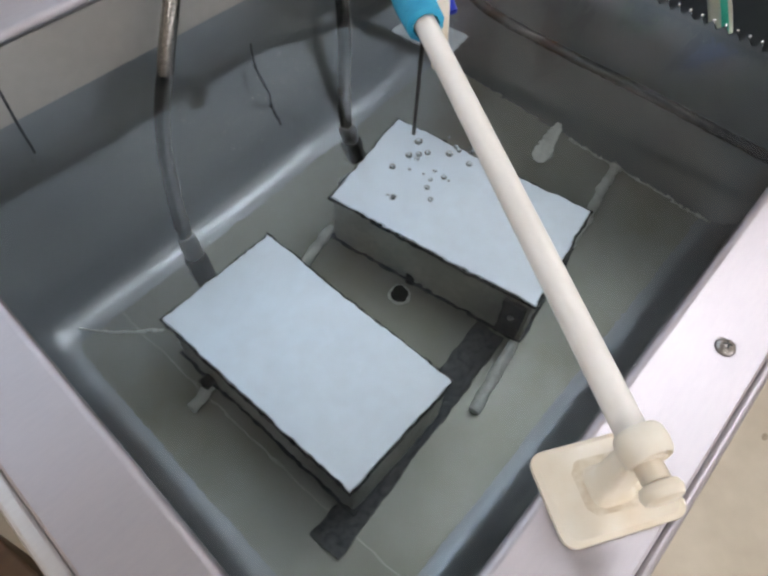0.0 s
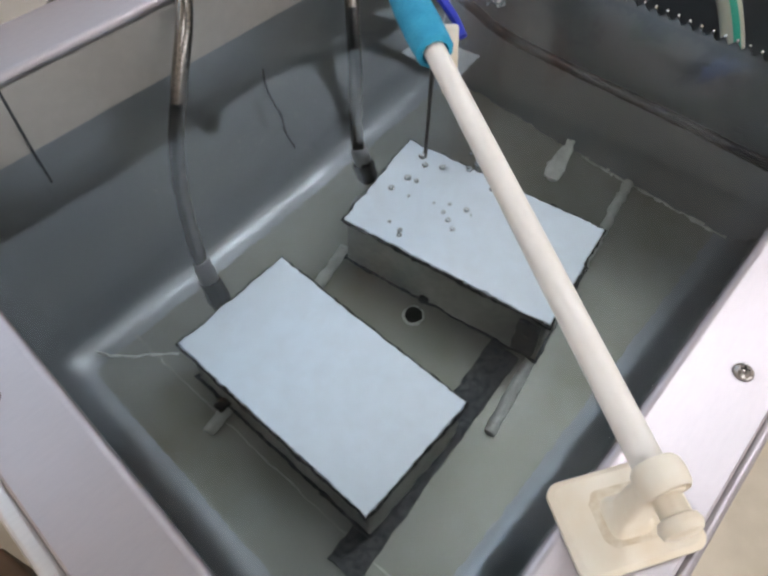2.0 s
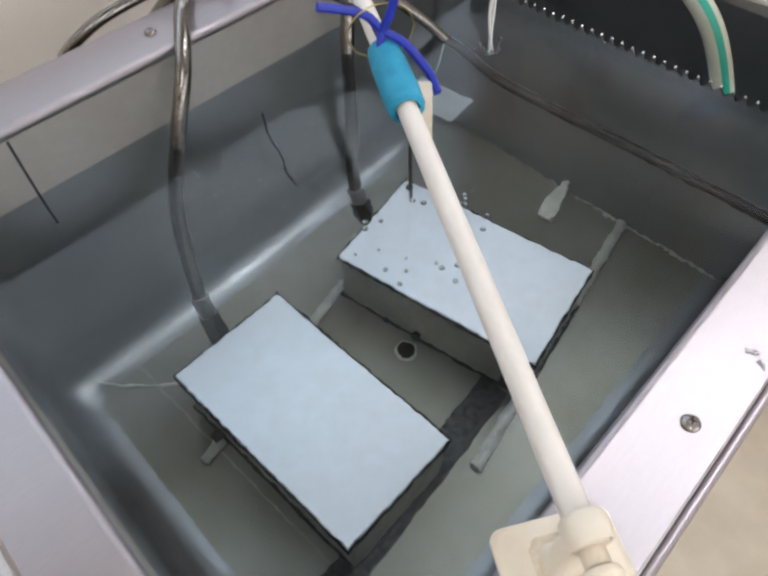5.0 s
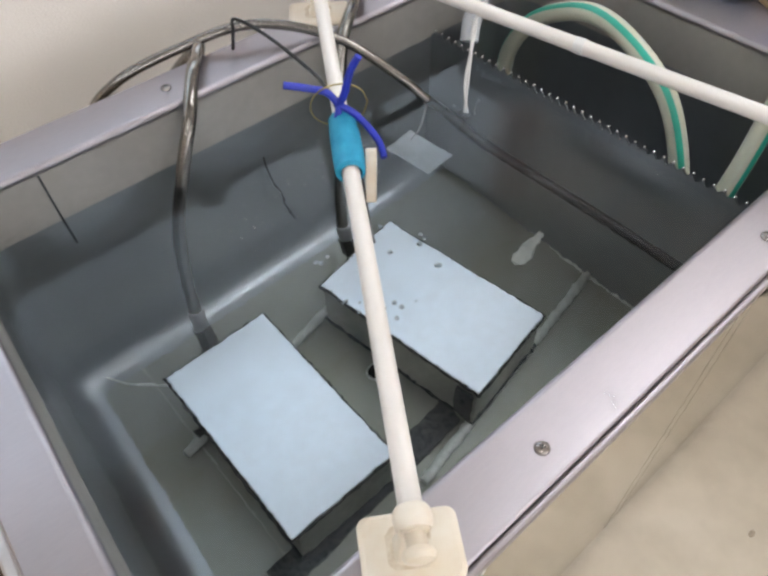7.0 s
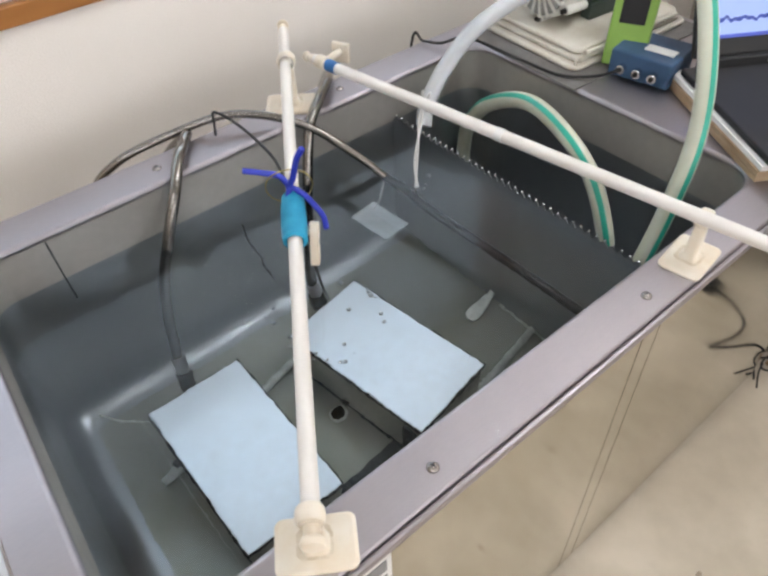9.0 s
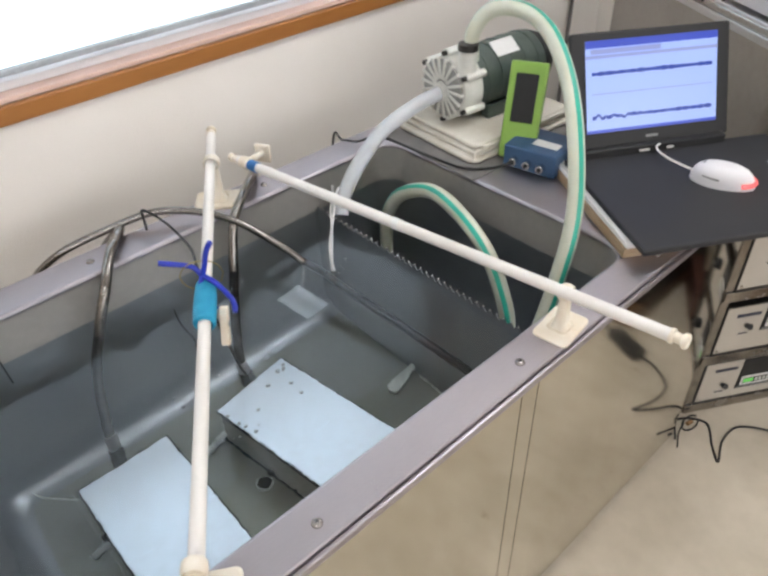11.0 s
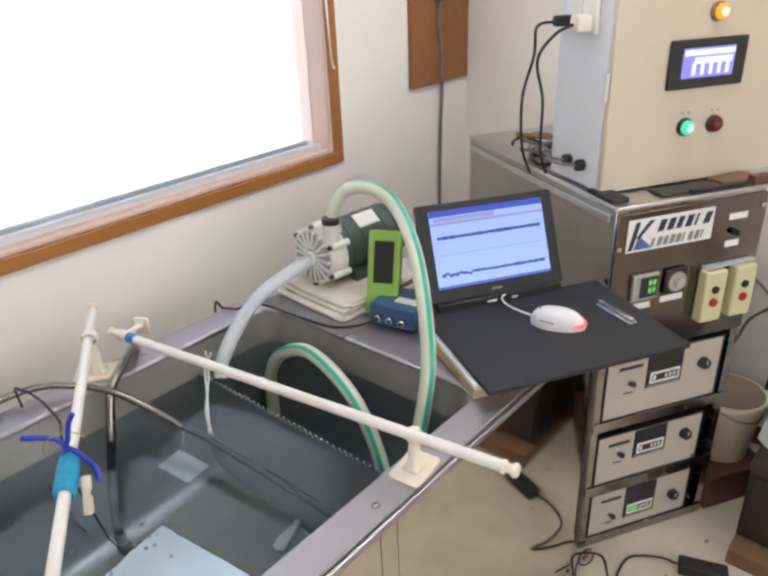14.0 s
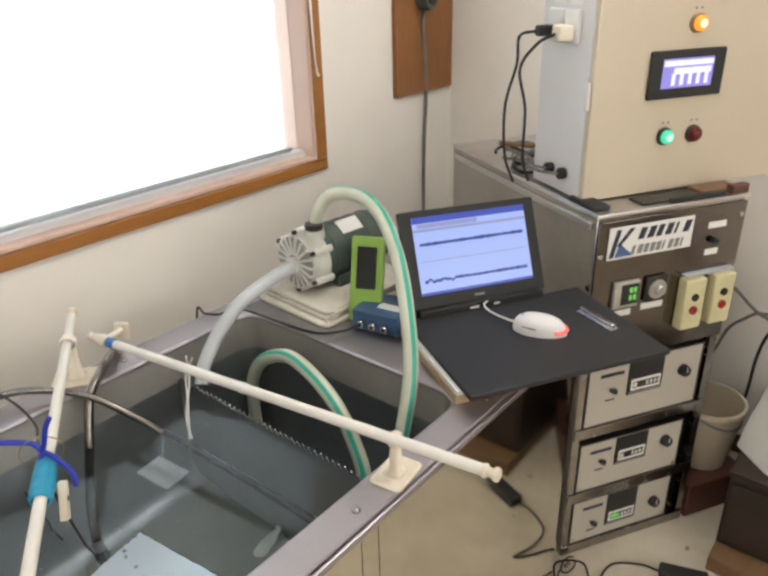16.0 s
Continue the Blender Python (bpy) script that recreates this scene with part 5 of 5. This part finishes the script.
def floor_things():
    at = pose(1.790, -0.300, 0.018, 0, 0, -70)
    a = thing("power_adaptor", "black power adaptor lying on the floor on its cord", "adaptor", at)
    part("brick", box(-0.062, 0.062, -0.023, 0.023, -0.018, 0.016, 0.005), BLACK, a)
    cord = [at.inverted() @ Vector(p) for p in ((1.768, -0.238, 0.018), (1.772, -0.190, 0.006), (1.727, -0.127, 0.004), (1.652, -0.121, 0.004), (1.580, -0.145, 0.004), (1.618, -0.109, 0.004), (1.680, -0.060, 0.004), (1.635, 0.000, 0.004), (1.567, -0.03, 0.006))]
    part("cord", tube(cord, 0.003, 8), BLACK, a)
    cord = [at.inverted() @ Vector(p) for p in ((1.805, -0.344, 0.018), (1.82, -0.38, 0.005), (1.86, -0.44, 0.004), (1.95, -0.5, 0.004))]
    part("cord", tube(cord, 0.003, 8), BLACK, a)
    k = thing("tied_cable", "bundle of thin dark cables tied at the rack foot", "cable")
    for i in range(1):
        part("loop", tube([(1.650 + (0.035 + 0.012 * i) * math.cos(q + i), -0.030 + (0.016 + 0.008 * i) * math.sin(q + i), 0.004 + 0.006 * i) for q in [0.8 * n for n in range(8)]], 0.0024, 6, 4), BLACK, k)
    part("loose_end", tube(((1.63, -0.02, 0.006), (1.58, -0.03, 0.02), (1.54, -0.05, 0.012)), 0.0024, 6), BLACK, k)
    part("tie", rod((1.632, -0.028, 0.012), (1.650, -0.032, 0.012), 0.006, seg=10), CARD, k)
    r = thing("red_box", "red-brown wooden box on the floor beside the cabinet", "box", pose(2.218, -0.18, 0, 0, 0, SLANT))
    part("body", box(-0.13, 0.08, -0.13, 0.10, 0, 0.105, 0.003), REDWOOD, r)
    part("lid", box(-0.135, 0.085, -0.135, 0.105, 0.1055, 0.120, 0.003), REDWOOD, r)
    t = thing("low_chest", "dark brown wooden low chest on a brown base", "chest", pose(2.18, -0.50, 0))
    part("base_plank", box(-0.31, 0.24, -0.40, 0.165, 0, 0.05, 0.003), BROWNWOOD, t, "brown wooden base")
    part("body", box(-0.24, 0.24, -0.38, 0.165, 0.0505, 0.285, 0.004), DARKWOOD, t)
    for k in range(3):
        part("slat", box(-0.25, 0.25, -0.385 + k * 0.186, -0.203 + k * 0.186, 0.2855, 0.305, 0.003), DARKWOOD, t)
    for k in range(2):
        part("drawer_front", box(-0.249, -0.2405, -0.365 + k * 0.265, -0.11 + k * 0.265, 0.075, 0.265, 0.003), DARKWOOD, t)
    b = thing("bucket", "pale plastic bucket with a wire handle", "bucket", pose(2.205, -0.198, 0.1202))
    ring = lambda r, z: [(r * math.cos(a), r * math.sin(a), z) for a in [2 * math.pi * i / 28 for i in range(28)]]
    part("pail", skin([ring(0.098, 0.198), ring(0.075, 0.004), ring(0.077, 0.0), ring(0.102, 0.198), ring(0.108, 0.200), ring(0.106, 0.212), ring(0.097, 0.212), ring(0.074, 0.006)]), CREAMPAINT, b)
    part("handle", tube([(0.108 * math.cos(a), -0.108 * math.sin(a) * 0.9, 0.20 - 0.045 * math.sin(a)) for a in [math.pi * i / 8 for i in range(9)]], 0.0035, 8, 4), GREYBAR, b)
    p = thing("paper_sack", "crumpled white paper sack standing on the low chest", "sack", pose(2.13, -0.47, 0.3055, 0, 0, -42))
    loops = []
    for k in range(10):
        z = 0.43 * k / 9
        w = 1 - 0.55 * (k / 9) ** 1.5
        loops.append([(x * (1 - 0.35 * k / 9) * (1 + 0.06 * noise.noise((x * 30, z * 16, 1))) + 0.03 * k / 9, y * w * (1 + 0.14 * noise.noise((y * 30, z * 16, 3))), z) for x, y in rounded(-0.16, 0.15, -0.075, 0.075, 0.018, 4)])
    part("bag", skin(loops), PAPER, p)
    c = thing("loose_cable", "black cables sagging between cabinet and wall", "cable")
    part("sheath", tube(((2.10, -0.10, 0.74), (2.24, -0.13, 0.69), (2.35, -0.171, 0.645), (2.35, -0.258, 0.579), (2.36, -0.36, 0.560), (2.40, -0.5, 0.60)), 0.0055, 8), GREYCABLE, c)
    part("sheath", tube(((2.30, -0.12, 0.33), (2.35, -0.156, 0.427), (2.35, -0.180, 0.505), (2.35, -0.215, 0.549), (2.35, -0.262, 0.583), (2.36, -0.36, 0.572)), 0.005, 8), GREYCABLE, c)
    part("sheath", tube(((2.36, -0.265, 0.24), (2.35, -0.272, 0.333), (2.35, -0.275, 0.44), (2.35, -0.296, 0.532), (2.36, -0.36, 0.61)), 0.005, 8), BLACK, c)
    b = thing("storage_box", "dark brown wooden storage box on the floor beside the tank", "box", pose(-0.12, 0.22, 0, 0, 0, 6))
    part("carton", box(-0.16, 0.16, -0.22, 0.25, 0, 0.42, 0.004), DARKCRATE, b)
    part("tape", box(-0.161, 0.161, -0.02, 0.03, 0.4205, 0.422), BLACK, b)


BUBBLE = bubble_material()
def drops():
    d = tagged(part("water_drops", drop_mesh(), BUBBLE), "scattered water drops on the front rim", "water drops", kind="stuff")
    d.visible_shadow = False


def drop_mesh():
    rnd, bm = random.Random(3), bmesh.new()
    for x, y in ((0.534, -0.001), (0.520, -0.014)):
        for k in range(2):
            r = rnd.uniform(0.0022, 0.0036)
            ball((x + rnd.uniform(-0.012, 0.012), y + rnd.uniform(-0.008, 0.008), RIMZ + r * 0.1), r, (1.2, 1, 0.5), bm, 10)
    return bm


def floor_specks():
    """Small flat stains on the vinyl before the tank."""
    rnd, bm = random.Random(8), bmesh.new()
    for k in range(26):
        x, y, r = rnd.uniform(0.35, 2.0), rnd.uniform(-1.1, -0.12), rnd.uniform(0.003, 0.010)
        bm.faces.new([bm.verts.new((x + r * (1 + 0.5 * noise.noise((j, k, 1))) * math.cos(j * 0.7) * 1.6, y + r * math.sin(j * 0.7) * (1 + 0.4 * noise.noise((k, j, 5))), 0.0012)) for j in range(9)])
    tagged(part("floor_stains", bm, BROWNSTAIN), "small faint brown stains on the vinyl floor", "stains", kind="stuff")


BROWNSTAIN = mat("faint_stain", (0.40, 0.33, 0.25), 0.5, 0, (0.22, 0.17, 0.12), 60, 200)
room()
floor_specks()
drops()
tank()
immersed()
plumbing()
rods()
pump()
workplace()
control_cabinet()
wall_things()
floor_things()


def bubbles():
    rnd = random.Random(11)
    made = []
    bm = bmesh.new()
    bmesh.ops.create_uvsphere(bm, u_segments=14, v_segments=8, radius=1.0)
    first = part("bubble", bm, BUBBLE)
    for i in range(34):
        b = first if i == 0 else new("bubble", first.data)
        r = rnd.uniform(0.0013, 0.0042)
        b.scale = (r, r, r * 0.75)
        b.visible_shadow = False
        tagged(b, "small clear bubble floating on the water", "bubble", "bubbles on the water")
        made.append(b)
    return made


def motions():
    rnd = random.Random(5)
    for i, b in enumerate(BUBBLES):
        a = rnd.uniform(0, 2 * math.pi)
        near = i % 3 < 2
        x, y, spread = (0.525, 0.305, 1.0) if near else (0.842, 0.462, 0.25)
        x, y = x + 0.07 * spread * math.cos(a) * rnd.random(), y + 0.05 * spread * math.sin(a) * rnd.random()
        rows = []
        for k in range(17):
            rows.append((float(k), pose(x, y, WATERZ + 0.0004)))
            a += rnd.uniform(-0.7, 0.7)
            s = rnd.uniform(0.003, 0.011) * (1.0 if near else 0.3)
            x, y = x + s * math.cos(a), y + s * math.sin(a)
            if near and not (0.45 < x < 0.61 and 0.24 < y < 0.38):
                a += math.pi * 0.8
        walk(b, rows)


BUBBLES = bubbles()


motions()
